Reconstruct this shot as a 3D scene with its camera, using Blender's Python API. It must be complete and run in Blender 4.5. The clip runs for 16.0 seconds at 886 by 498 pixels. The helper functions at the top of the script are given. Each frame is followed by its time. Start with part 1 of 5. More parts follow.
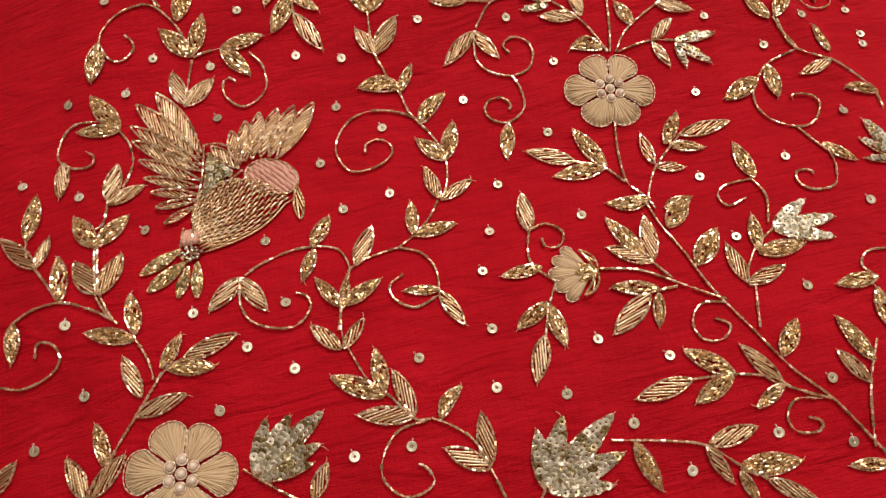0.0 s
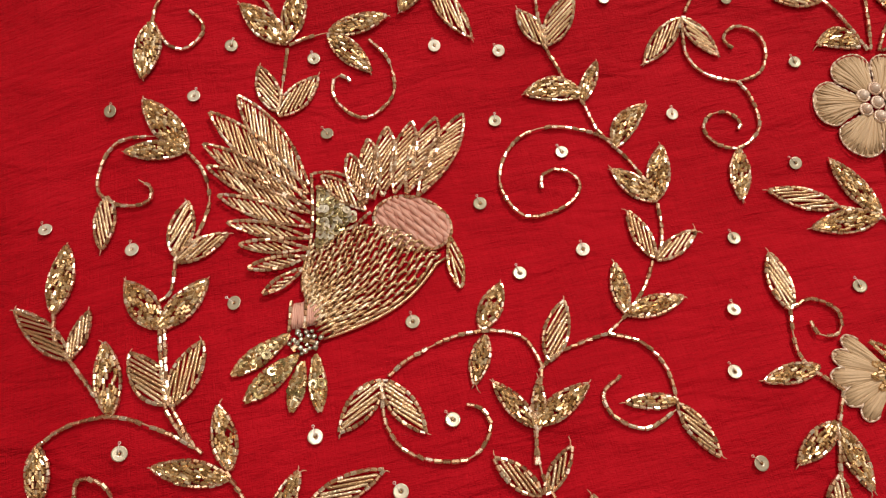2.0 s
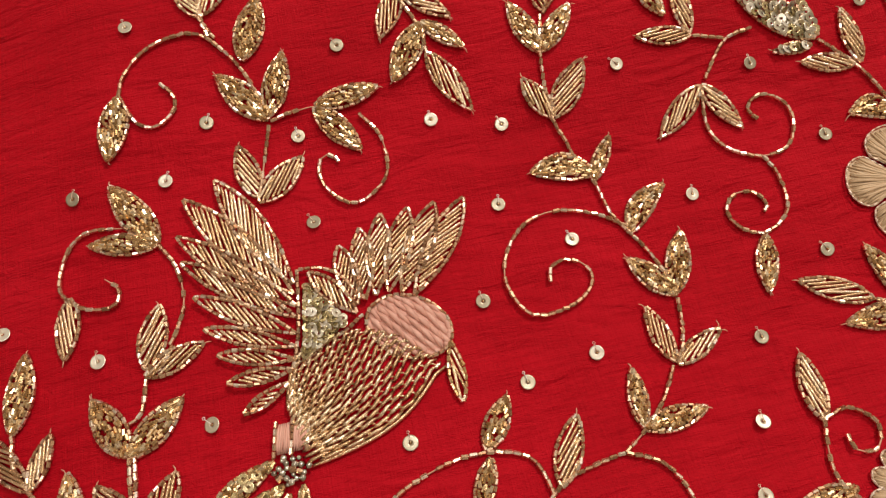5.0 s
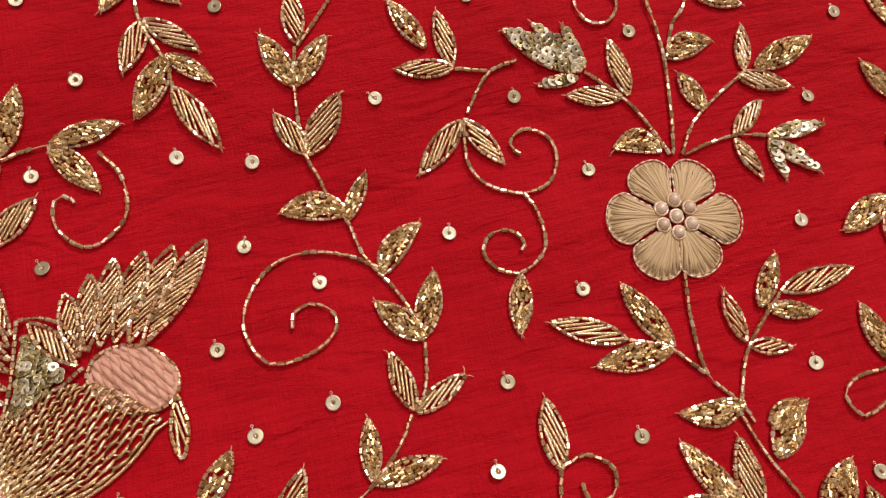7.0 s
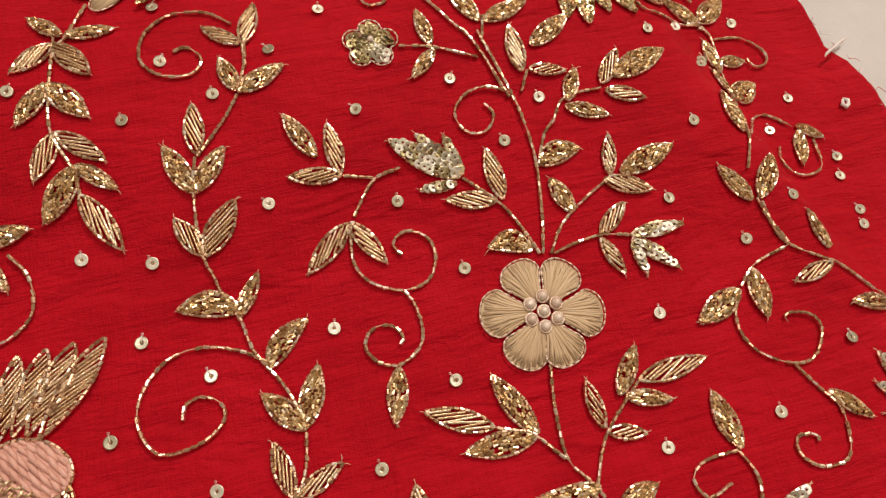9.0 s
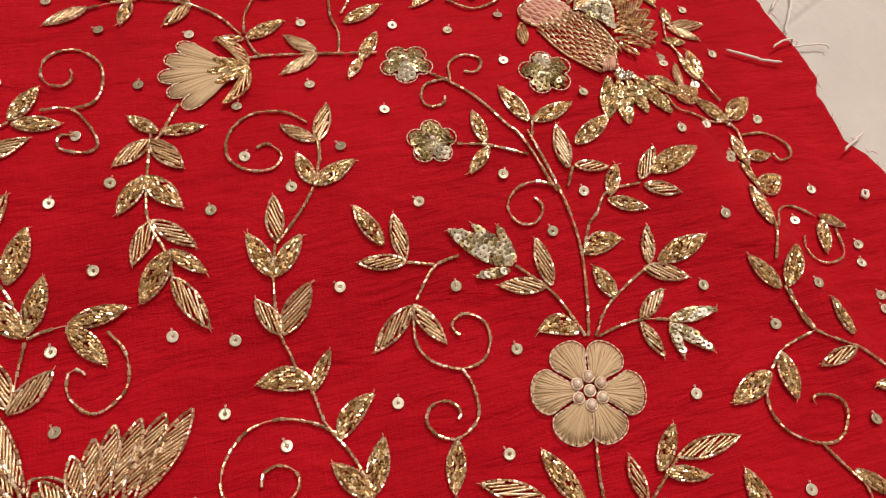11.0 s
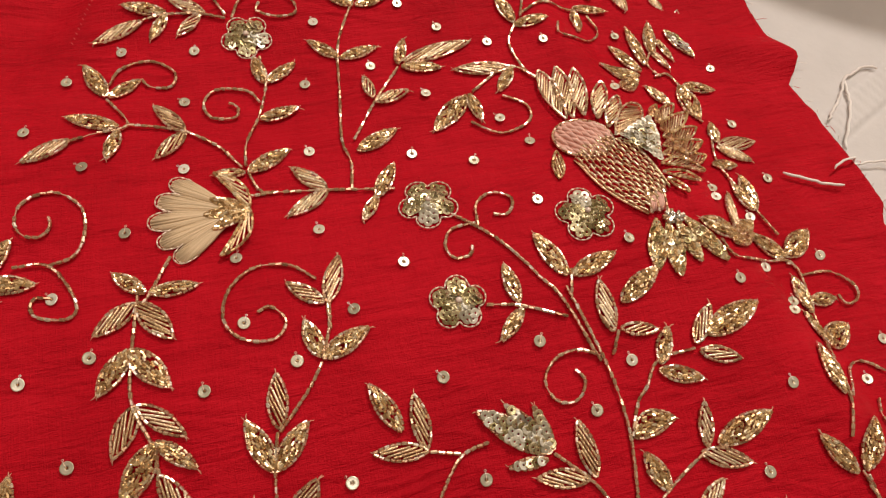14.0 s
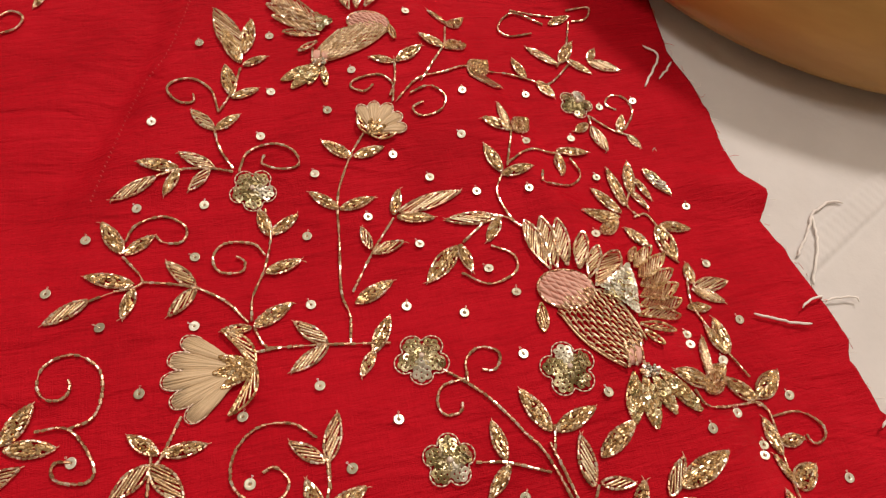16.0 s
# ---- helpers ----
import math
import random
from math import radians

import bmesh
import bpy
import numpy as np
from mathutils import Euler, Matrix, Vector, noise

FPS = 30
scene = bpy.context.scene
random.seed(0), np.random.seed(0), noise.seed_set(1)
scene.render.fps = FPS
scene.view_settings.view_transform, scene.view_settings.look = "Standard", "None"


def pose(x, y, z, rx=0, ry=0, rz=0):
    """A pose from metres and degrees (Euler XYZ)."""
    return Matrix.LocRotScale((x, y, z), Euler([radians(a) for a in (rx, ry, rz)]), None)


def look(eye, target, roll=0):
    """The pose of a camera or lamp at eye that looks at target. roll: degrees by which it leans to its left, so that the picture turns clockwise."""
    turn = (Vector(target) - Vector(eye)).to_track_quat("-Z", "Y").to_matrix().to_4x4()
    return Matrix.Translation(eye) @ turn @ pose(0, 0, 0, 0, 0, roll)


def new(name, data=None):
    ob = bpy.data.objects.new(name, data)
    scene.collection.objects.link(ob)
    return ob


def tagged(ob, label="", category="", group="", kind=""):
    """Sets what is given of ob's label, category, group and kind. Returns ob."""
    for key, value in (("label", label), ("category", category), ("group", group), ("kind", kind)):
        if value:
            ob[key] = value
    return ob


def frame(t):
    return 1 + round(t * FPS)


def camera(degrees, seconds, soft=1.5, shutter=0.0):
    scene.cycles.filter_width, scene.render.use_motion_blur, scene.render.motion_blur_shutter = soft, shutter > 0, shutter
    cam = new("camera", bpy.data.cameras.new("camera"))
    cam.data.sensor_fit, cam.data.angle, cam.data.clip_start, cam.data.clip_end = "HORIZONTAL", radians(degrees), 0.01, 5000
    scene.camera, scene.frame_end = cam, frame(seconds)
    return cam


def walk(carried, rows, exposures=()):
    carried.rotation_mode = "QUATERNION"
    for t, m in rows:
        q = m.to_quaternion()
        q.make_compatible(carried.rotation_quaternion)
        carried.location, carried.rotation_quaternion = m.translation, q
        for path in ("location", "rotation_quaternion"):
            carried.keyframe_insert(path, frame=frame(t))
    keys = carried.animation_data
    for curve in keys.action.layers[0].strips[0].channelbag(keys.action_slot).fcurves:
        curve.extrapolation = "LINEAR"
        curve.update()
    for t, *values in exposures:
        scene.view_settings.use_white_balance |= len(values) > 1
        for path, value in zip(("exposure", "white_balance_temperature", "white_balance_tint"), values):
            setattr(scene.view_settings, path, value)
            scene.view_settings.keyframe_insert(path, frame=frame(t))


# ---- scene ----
EXPOSURES = ()
cam = camera(64.58, 16.0, soft=1.15)
walk(cam, [
    (0, pose(-0.10438, -0.13929, 0.24629, 19.635, -0.311, -12.459)),
    (0.5, pose(-0.11475, -0.11074, 0.22207, 20.009, -1.505, -12.869)),
    (1, pose(-0.12511, -0.09481, 0.20146, 19.540, -1.913, -12.844)),
    (1.5, pose(-0.14202, -0.08329, 0.18932, 18.662, -2.364, -12.683)),
    (2, pose(-0.15536, -0.07370, 0.17541, 18.109, -2.177, -12.211)),
    (2.5, pose(-0.16071, -0.06391, 0.16875, 17.045, -2.058, -11.953)),
    (3, pose(-0.15667, -0.05103, 0.16969, 17.344, -2.333, -12.108)),
    (3.2, pose(-0.15601, -0.04413, 0.17277, 17.632, -2.232, -12.197)),
    (5.3, pose(-0.14651, -0.03991, 0.16603, 16.451, -2.680, -12.910)),
    (5.5, pose(-0.14405, -0.04098, 0.16513, 16.310, -2.759, -12.941)),
    (6, pose(-0.12839, -0.04277, 0.16355, 15.962, -2.743, -12.902)),
    (6.5, pose(-0.10454, -0.04256, 0.16631, 15.718, -3.721, -13.475)),
    (7, pose(-0.09025, -0.04031, 0.16800, 16.462, -4.640, -14.083)),
    (7.5, pose(-0.07936, -0.03711, 0.17424, 17.103, -5.247, -14.386)),
    (8, pose(-0.06951, -0.03487, 0.18111, 18.593, -5.435, -14.597)),
    (8.2, pose(-0.06212, -0.03599, 0.18302, 18.842, -5.642, -14.668)),
    (10.3, pose(-0.06716, -0.03351, 0.20671, 21.373, -5.863, -13.835)),
    (10.5, pose(-0.06982, -0.03214, 0.20861, 21.969, -5.682, -13.688)),
    (11, pose(-0.07675, -0.02744, 0.21405, 22.709, -5.267, -13.263)),
    (11.5, pose(-0.08431, -0.02514, 0.21548, 22.807, -5.248, -13.141)),
    (12, pose(-0.08907, -0.01988, 0.21077, 22.633, -5.266, -13.160)),
    (12.5, pose(-0.08807, -0.00412, 0.21302, 22.782, -4.842, -12.834)),
    (13, pose(-0.08284, 0.00514, 0.20965, 23.439, -4.540, -12.617)),
    (13.5, pose(-0.07642, 0.01657, 0.20348, 23.248, -4.600, -12.636)),
    (14, pose(-0.06949, 0.02955, 0.20508, 23.633, -4.997, -12.774)),
    (14.5, pose(-0.06984, 0.04276, 0.20910, 23.966, -5.312, -12.873)),
    (15, pose(-0.06837, 0.05438, 0.21909, 24.122, -5.325, -12.836)),
    (15.5, pose(-0.06948, 0.05731, 0.22830, 24.927, -5.304, -12.890)),
    (16, pose(-0.06394, 0.06088, 0.23906, 26.083, -5.218, -12.968)),
], EXPOSURES)
# World, lamps and exposure
world = bpy.data.worlds.new("world")
scene.world = world
world.use_nodes = True
world.node_tree.nodes["Background"].inputs[0].default_value = (1.0, 0.86, 0.68, 1)
world.node_tree.nodes["Background"].inputs[1].default_value = 0.05


def ceiling_lamp(x, y, watts, size):
    """A round area light under the ceiling, out of view, without any fitting."""
    lamp = bpy.data.lights.new("lamp_light", "AREA")
    lamp.shape, lamp.size, lamp.energy, lamp.color = "DISK", size, watts, (1.0, 0.92, 0.83)
    ob = new("lamp_light", lamp)
    ob.matrix_world = look((x, y, 2.36), (x * 0.4, y * 0.4 + 0.03, 0))
    return ob


LAMPS = ((1.15, 1.65, 47, 0.42), (-0.75, 0.75, 9.0, 0.42), (0.30, -0.32, 6.5, 0.42))
for lamp_row in LAMPS:
    ceiling_lamp(*lamp_row)


# ---- materials ----
def material(name):
    m = bpy.data.materials.new(name)
    m.use_nodes = True
    nt = m.node_tree
    return m, nt, nt.nodes["Principled BSDF"]


def node(nt, kind, **values):
    n = nt.nodes.new(kind)
    for key, value in values.items():
        n.inputs[key.replace("_", " ")].default_value = value
    return n


def ramp(nt, fac, stops):
    r = nt.nodes.new("ShaderNodeValToRGB")
    while len(r.color_ramp.elements) < len(stops):
        r.color_ramp.elements.new(0.5)
    for e, (at, c) in zip(r.color_ramp.elements, stops):
        e.position, e.color = at, (*c, 1)
    nt.links.new(fac, r.inputs[0])
    return r.outputs[0]


def bump(nt, bsdf, height, strength, distance):
    b = nt.nodes.new("ShaderNodeBump")
    b.inputs["Strength"].default_value, b.inputs["Distance"].default_value = strength, distance
    nt.links.new(height, b.inputs["Height"])
    nt.links.new(b.outputs[0], bsdf.inputs["Normal"])


def mapped(nt, scale, turn=0.0):
    g = nt.nodes.new("ShaderNodeNewGeometry")
    m = nt.nodes.new("ShaderNodeMapping")
    m.inputs["Scale"].default_value, m.inputs["Rotation"].default_value = scale, (0, 0, radians(turn))
    nt.links.new(g.outputs["Position"], m.inputs[0])
    return m.outputs[0]


def math_node(nt, op, a, b):
    n = nt.nodes.new("ShaderNodeMath")
    n.operation = op
    for k, v in enumerate((a, b)):
        if isinstance(v, (int, float)):
            n.inputs[k].default_value = v
        else:
            nt.links.new(v, n.inputs[k])
    return n.outputs[0]


def piece_random(nt):
    """A random value for each bead, whether it is an object or an island of a joined mesh."""
    g, o = nt.nodes.new("ShaderNodeNewGeometry"), nt.nodes.new("ShaderNodeObjectInfo")
    return math_node(nt, "FRACT", math_node(nt, "ADD", g.outputs["Random Per Island"], o.outputs["Random"]), 0.0)


def metal(name, stops, rough, grain=0.0, metallic=1.0, scale=3000.0):
    m, nt, b = material(name)
    r = piece_random(nt)
    nt.links.new(ramp(nt, r, stops), b.inputs["Base Color"])
    b.inputs["Metallic"].default_value = metallic
    n = node(nt, "ShaderNodeTexNoise", Scale=scale, Detail=2.0)
    nt.links.new(mapped(nt, (1, 1, 1)), n.inputs["Vector"])
    nt.links.new(math_node(nt, "ADD", math_node(nt, "MULTIPLY", n.outputs[0], 0.16), rough - 0.08), b.inputs["Roughness"])
    if grain:
        bump(nt, b, n.outputs[0], grain, 0.0003)
    return m


def thread(name, light, dark, rough=0.55, scale=2500.0):
    m, nt, b = material(name)
    r = piece_random(nt)
    n = node(nt, "ShaderNodeTexNoise", Scale=scale, Detail=3.0)
    nt.links.new(mapped(nt, (1, 1, 1)), n.inputs["Vector"])
    mix = math_node(nt, "ADD", math_node(nt, "MULTIPLY", r, 0.6), math_node(nt, "MULTIPLY", n.outputs[0], 0.4))
    nt.links.new(ramp(nt, mix, ((0.1, dark), (0.8, light))), b.inputs["Base Color"])
    b.inputs["Roughness"].default_value = rough
    b.inputs["Sheen Weight"].default_value = 0.15
    bump(nt, b, n.outputs[0], 0.35, 0.0002)
    return m


GOLD_BEAD = metal("cut_glass_gold", ((0.0, (0.46, 0.27, 0.16)), (0.35, (0.68, 0.45, 0.29)), (0.75, (0.86, 0.65, 0.47)), (1.0, (0.98, 0.90, 0.80))), 0.27, 0.0, 0.92)
AMBER_BEAD = metal("amber_glass_gold", ((0.0, (0.40, 0.24, 0.10)), (0.35, (0.64, 0.43, 0.22)), (0.75, (0.84, 0.63, 0.36)), (1.0, (0.98, 0.88, 0.68))), 0.28, 0.0, 0.92)
WIRE = metal("coiled_gold_wire", ((0.0, (0.56, 0.37, 0.20)), (0.5, (0.82, 0.60, 0.38)), (1.0, (0.97, 0.83, 0.62))), 0.28, 0.4, 0.97, 5000.0)
CORD = metal("pale_gold_cord", ((0.0, (0.80, 0.60, 0.47)), (1.0, (0.95, 0.80, 0.68))), 0.4, 0.6, 0.6, 4000.0)
# Palest tones carry the flash of sequins that mirror a lamp.
SEQUIN = metal("champagne_sequin", ((0.0, (0.46, 0.41, 0.30)), (0.5, (0.68, 0.62, 0.49)), (1.0, (0.94, 0.89, 0.78))), 0.33, 0.0, 0.62)
OLIVE_SEQUIN = metal("olive_gold_sequin", ((0.0, (0.25, 0.19, 0.08)), (0.6, (0.48, 0.39, 0.20)), (1.0, (0.78, 0.68, 0.45))), 0.28, 0.0, 0.85)
SILVER = metal("silver_bead", ((0.0, (0.40, 0.36, 0.32)), (1.0, (0.88, 0.85, 0.80))), 0.18)
PEARL = metal("pink_pearl", ((0.0, (0.74, 0.57, 0.47)), (1.0, (0.86, 0.72, 0.62))), 0.25, 0.0, 0.15)
BEIGE = thread("beige_silk_thread", (0.74, 0.54, 0.34), (0.55, 0.38, 0.22), 0.5)
PINK = thread("pink_silk_thread", (0.84, 0.48, 0.39), (0.70, 0.36, 0.28), 0.5)
COTTON = thread("white_cotton_thread", (0.93, 0.87, 0.83), (0.84, 0.76, 0.72), 0.8)
FLOSS = thread("pinkish_gold_floss", (0.78, 0.44, 0.30), (0.56, 0.26, 0.17), 0.6)
STITCH = thread("faded_pink_stitch", (0.70, 0.16, 0.14), (0.55, 0.09, 0.09), 0.8)


def red_silk():
    m, nt, b = material("red_slub_silk")
    slub = node(nt, "ShaderNodeTexNoise", Scale=1.0, Detail=5.0, Roughness=0.65)
    nt.links.new(mapped(nt, (45, 1100, 45), 6), slub.inputs["Vector"])
    crush = node(nt, "ShaderNodeTexNoise", Scale=1.0, Detail=5.0, Roughness=0.62, Distortion=1.8)
    nt.links.new(mapped(nt, (70, 230, 70), 9), crush.inputs["Vector"])
    fold = node(nt, "ShaderNodeTexNoise", Scale=1.0, Detail=2.0, Distortion=1.2)
    nt.links.new(mapped(nt, (26, 70, 26), 10), fold.inputs["Vector"])
    weave = node(nt, "ShaderNodeTexNoise", Scale=1.0, Detail=2.0)
    nt.links.new(mapped(nt, (1300, 3600, 1300), 5), weave.inputs["Vector"])
    warp = node(nt, "ShaderNodeTexNoise", Scale=1.0, Detail=2.0)
    nt.links.new(mapped(nt, (3000, 120, 400), 5), warp.inputs["Vector"])
    # Broad, uneven tone of the red.
    mottle = node(nt, "ShaderNodeTexNoise", Scale=26.0, Detail=3.0)
    nt.links.new(mapped(nt, (1, 1, 1)), mottle.inputs["Vector"])
    tone = math_node(nt, "ADD", math_node(nt, "MULTIPLY", slub.outputs[0], 0.30), math_node(nt, "MULTIPLY", mottle.outputs[0], 0.34))
    tone = math_node(nt, "ADD", tone, math_node(nt, "MULTIPLY", weave.outputs[0], 0.18))
    tone = math_node(nt, "ADD", tone, math_node(nt, "MULTIPLY", warp.outputs[0], 0.18))
    nt.links.new(ramp(nt, tone, ((0.36, (0.37, 0.002, 0.009)), (0.5, (0.50, 0.004, 0.014)), (0.64, (0.60, 0.008, 0.022)))), b.inputs["Base Color"])
    b.inputs["Roughness"].default_value = 0.6
    b.inputs["Specular IOR Level"].default_value = 0.08
    h = math_node(nt, "ADD", math_node(nt, "MULTIPLY", crush.outputs[0], 0.22), math_node(nt, "MULTIPLY", slub.outputs[0], 0.10))
    h = math_node(nt, "ADD", h, math_node(nt, "MULTIPLY", fold.outputs[0], 0.9))
    h = math_node(nt, "ADD", h, math_node(nt, "MULTIPLY", weave.outputs[0], 0.06))
    h = math_node(nt, "ADD", h, math_node(nt, "MULTIPLY", warp.outputs[0], 0.05))
    bump(nt, b, h, 0.9, 0.0042)
    return m


def plain(name, light, dark, scale, rough, depth=0.0005, stretch=(1, 1, 1)):
    m, nt, b = material(name)
    n = node(nt, "ShaderNodeTexNoise", Scale=scale, Detail=6.0, Roughness=0.6)
    nt.links.new(mapped(nt, stretch), n.inputs["Vector"])
    nt.links.new(ramp(nt, n.outputs[0], ((0.3, dark), (0.7, light))), b.inputs["Base Color"])
    b.inputs["Roughness"].default_value = rough
    bump(nt, b, n.outputs[0], 0.4, depth)
    return m


RED = red_silk()
SHEET = plain("white_cotton_sheet", (0.74, 0.695, 0.68), (0.67, 0.625, 0.61), 30.0, 0.85, 0.002)
# Tones of the unseen room shell, chosen for bounce and bead reflections.
WALL = plain("tan_unseen_wall", (0.60, 0.53, 0.44), (0.54, 0.47, 0.39), 6.0, 0.8)
CEILING = plain("cream_unseen_ceiling", (0.78, 0.72, 0.62), (0.72, 0.66, 0.56), 6.0, 0.8)
BROWN = plain("honey_brown_lacquer", (0.52, 0.31, 0.09), (0.39, 0.21, 0.055), 14.0, 0.42, 0.0004, (1, 1, 4))


# ---- the lie of the silk ----
def ease(t):
    t = min(max(t, 0.0), 1.0)
    return t * t * (3 - 2 * t)


SWELL = np.array((
    (-0.6, -0.6, -0.7, -1.1, -0.5, 0.2),
    (-0.8, 1.3, 3.7, 4.4, 1.7, -0.8),
    (0.3, 2.2, 1.8, 0.7, -0.6, -2),
    (2.1, -0.9, -4.2, -5.4, -4.6, -3.6),
    (0.7, -0.7, -3.1, -0, -2.6, -4.9),
    (-1.9, -3.8, -1.6, 1.7, -0.2, -3.1),
    (-4.9, -1.4, 2, 2.4, 0.1, -0.2),
    (2.6, 2.6, 1, 4.6, 4.2, 2.4),
    (8.7, 6.3, -1.3, 0.4, 0, -0.6),
    (5.7, 0.6, -3.8, -1.1, -1.4, -2.3),
    (-0.3, -2.2, -2.5, -1.2, -0.8, -1),
    (-4.9, -3.7, -2.4, -1.5, -0.5, 0.4),
)) * 0.001


def weights(t):
    return (-0.5 * t ** 3 + t * t - 0.5 * t, 1.5 * t ** 3 - 2.5 * t * t + 1, -1.5 * t ** 3 + 2 * t * t + 0.5 * t, 0.5 * t ** 3 - 0.5 * t * t)


def swell(x, y):
    """The slow swells of the cloth, in millimetre steps on a coarse net of 80 by 40 mm."""
    u, v = min(max((x + 0.24) / 0.08, 0.0), 4.999), min(max((y + 0.16) / 0.04, 0.0), 10.999)
    i, j = int(u), int(v)
    wu, wv = weights(u - i), weights(v - j)
    return sum(wv[b] * sum(wu[a] * SWELL_ROWS[min(max(j - 1 + b, 0), 11)][min(max(i - 1 + a, 0), 5)] for a in range(4)) for b in range(4))


SWELL_ROWS = SWELL.tolist()


def height(x, y):
    """The silk's height: nearly level, with a low swell, and dropping off along its outer side."""
    s = x - (0.0805 - 0.32 * (y - 0.07))
    drop = 0.0116 * ease((s + 0.012) / 0.024) + 0.143 * min(max(0.0, s), 0.055)
    wave = math.cos((y - 0.085) / 0.15 * 2 * math.pi) if y < 0.16 else -1 + ease((y - 0.19) / 0.06)
    # Assumed fall beyond the left, shaped in to shade the silk there.
    side = max(0.0, -0.205 - x)
    return swell(x, y) - 0.32 * side * side / (side + 0.02) - ease((y + 0.107) / 0.13) * drop + 0.003 * wave * ease((y + 0.12) / 0.1) * (1 - ease((s + 0.03) / 0.03))


def normal(x, y):
    e = 0.0008
    return Vector((height(x - e, y) - height(x + e, y), height(x, y - e) - height(x, y + e), 2 * e)).normalized()


def on(x, y, lift=0.0):
    return Vector((x, y, height(x, y))) + normal(x, y) * lift


# ---- meshes and pieces ----
def mesh_of(name, verts, faces, mat, smooth=False):
    me = bpy.data.meshes.new(name)
    me.from_pydata([tuple(v) for v in verts], [], faces)
    me.materials.append(mat)
    if smooth:
        me.shade_smooth()
    return me


def lathe_tube(stops, sides):
    """Rings of (x, radius) round the x axis, closed at both ends."""
    verts, faces = [], []
    for x, r in stops:
        verts += [(x, r * math.cos(2 * math.pi * k / sides), r * math.sin(2 * math.pi * k / sides)) for k in range(sides)]
    for i in range(len(stops) - 1):
        for k in range(sides):
            a, b = i * sides + k, i * sides + (k + 1) % sides
            faces.append((a, b, b + sides, a + sides))
    last = (len(stops) - 1) * sides
    faces += [tuple(range(sides - 1, -1, -1)), tuple(last + k for k in range(sides))]
    return np.array(verts), faces


def ball(rings=6, sides=10):
    return lathe_tube([(-0.5 * math.cos(math.pi * (i + 0.4) / (rings + 0.8)), 0.5 * math.sin(math.pi * (i + 0.4) / (rings + 0.8))) for i in range(rings + 1)], sides)


BEAD = lathe_tube(((-0.5, 0.38), (-0.42, 0.5), (0.42, 0.5), (0.5, 0.38)), 6)
STRIP = lathe_tube(((-0.5, 0.3), (-0.46, 0.5), (0.46, 0.5), (0.5, 0.3)), 8)
BALL = ball()


def disc_shape():
    """A sequin of diameter 1: a thin cupped ring with a hole."""
    verts, faces, n = [], [], 20
    rows = ((0.10, -0.006), (0.24, -0.010), (0.42, -0.004), (0.5, 0.006))
    for side in (0.0, -0.022):
        for r, z in rows:
            verts += [(r * math.cos(2 * math.pi * k / n), r * math.sin(2 * math.pi * k / n), z + side) for k in range(n)]
    for i in range(3):
        for k in range(n):
            a, b = i * n + k, i * n + (k + 1) % n
            faces.append((a, b, b + n, a + n))
            a, b = a + 4 * n, b + 4 * n
            faces.append((b, a, a + n, b + n))
    for k in range(n):
        a, b = 3 * n + k, 3 * n + (k + 1) % n
        faces.append((a, b, b + 4 * n, a + 4 * n))
        a, b = k, (k + 1) % n
        faces.append((b, a, a + 4 * n, b + 4 * n))
    return np.array(verts), faces


DISC = disc_shape()
SHARED = {
    "bead": mesh_of("bead", *BEAD, GOLD_BEAD),
    "strip": mesh_of("wire", *STRIP, WIRE, True),
    "pearl": mesh_of("pearl", *BALL, PEARL, True),
    "silver": mesh_of("silver_bead", *BALL, SILVER, True),
    "disc": mesh_of("sequin_disc", *DISC, SEQUIN, True),
    "olive": mesh_of("sequin_olive", *DISC, OLIVE_SEQUIN, True),
}


def frame_of(x_axis, z_axis):
    x = x_axis.normalized()
    y = z_axis.cross(x).normalized()
    return Matrix((x, y, x.cross(y))).transposed()


class Batch:
    """Many pieces joined into one mesh."""

    def __init__(self):
        self.verts, self.faces, self.count = [], [], 0

    def add(self, shape, place, turn, size):
        verts, faces = shape
        v = (verts * np.array(size)) @ np.array(turn).T + np.array(place)
        self.verts.append(v)
        self.faces += [tuple(i + self.count for i in f) for f in faces]
        self.count += len(v)

    def mesh(self, name, mat, smooth=False):
        return mesh_of(name, np.concatenate(self.verts).tolist(), self.faces, mat, smooth)


def part(name, data, parent, label="", kind="", m=None):
    ob = new(name, data)
    ob.parent = parent
    if m is not None:
        ob.matrix_basis = m
    return tagged(ob, label, kind=kind)


def thing(name, place, label, category, group=""):
    ob = new(name)
    ob.empty_display_size = 0.002
    ob.location = place
    return tagged(ob, label, category, group)


def piece(name, key, parent, origin, place, turn, size):
    """One small object on a shared mesh."""
    m = Matrix.Translation(place - origin) @ turn.to_4x4() @ Matrix.Diagonal((*size, 1))
    return part(name, SHARED[key], parent, m=m)


def smooth_path(points, step):
    """A Catmull-Rom curve on the silk through the points, in even steps."""
    p = [Vector((*a, 0)) for a in points]
    p = [p[0] * 2 - p[1]] + p + [p[-1] * 2 - p[-2]]
    fine = []
    for i in range(1, len(p) - 2):
        for k in range(16):
            t = k / 16
            a, b, c, d = p[i - 1], p[i], p[i + 1], p[i + 2]
            q = 0.5 * (2 * b + (c - a) * t + (2 * a - 5 * b + 4 * c - d) * t * t + (3 * b - a - 3 * c + d) * t ** 3)
            fine.append(on(q.x, q.y))
    fine.append(on(p[-2].x, p[-2].y))
    return even(fine, step)


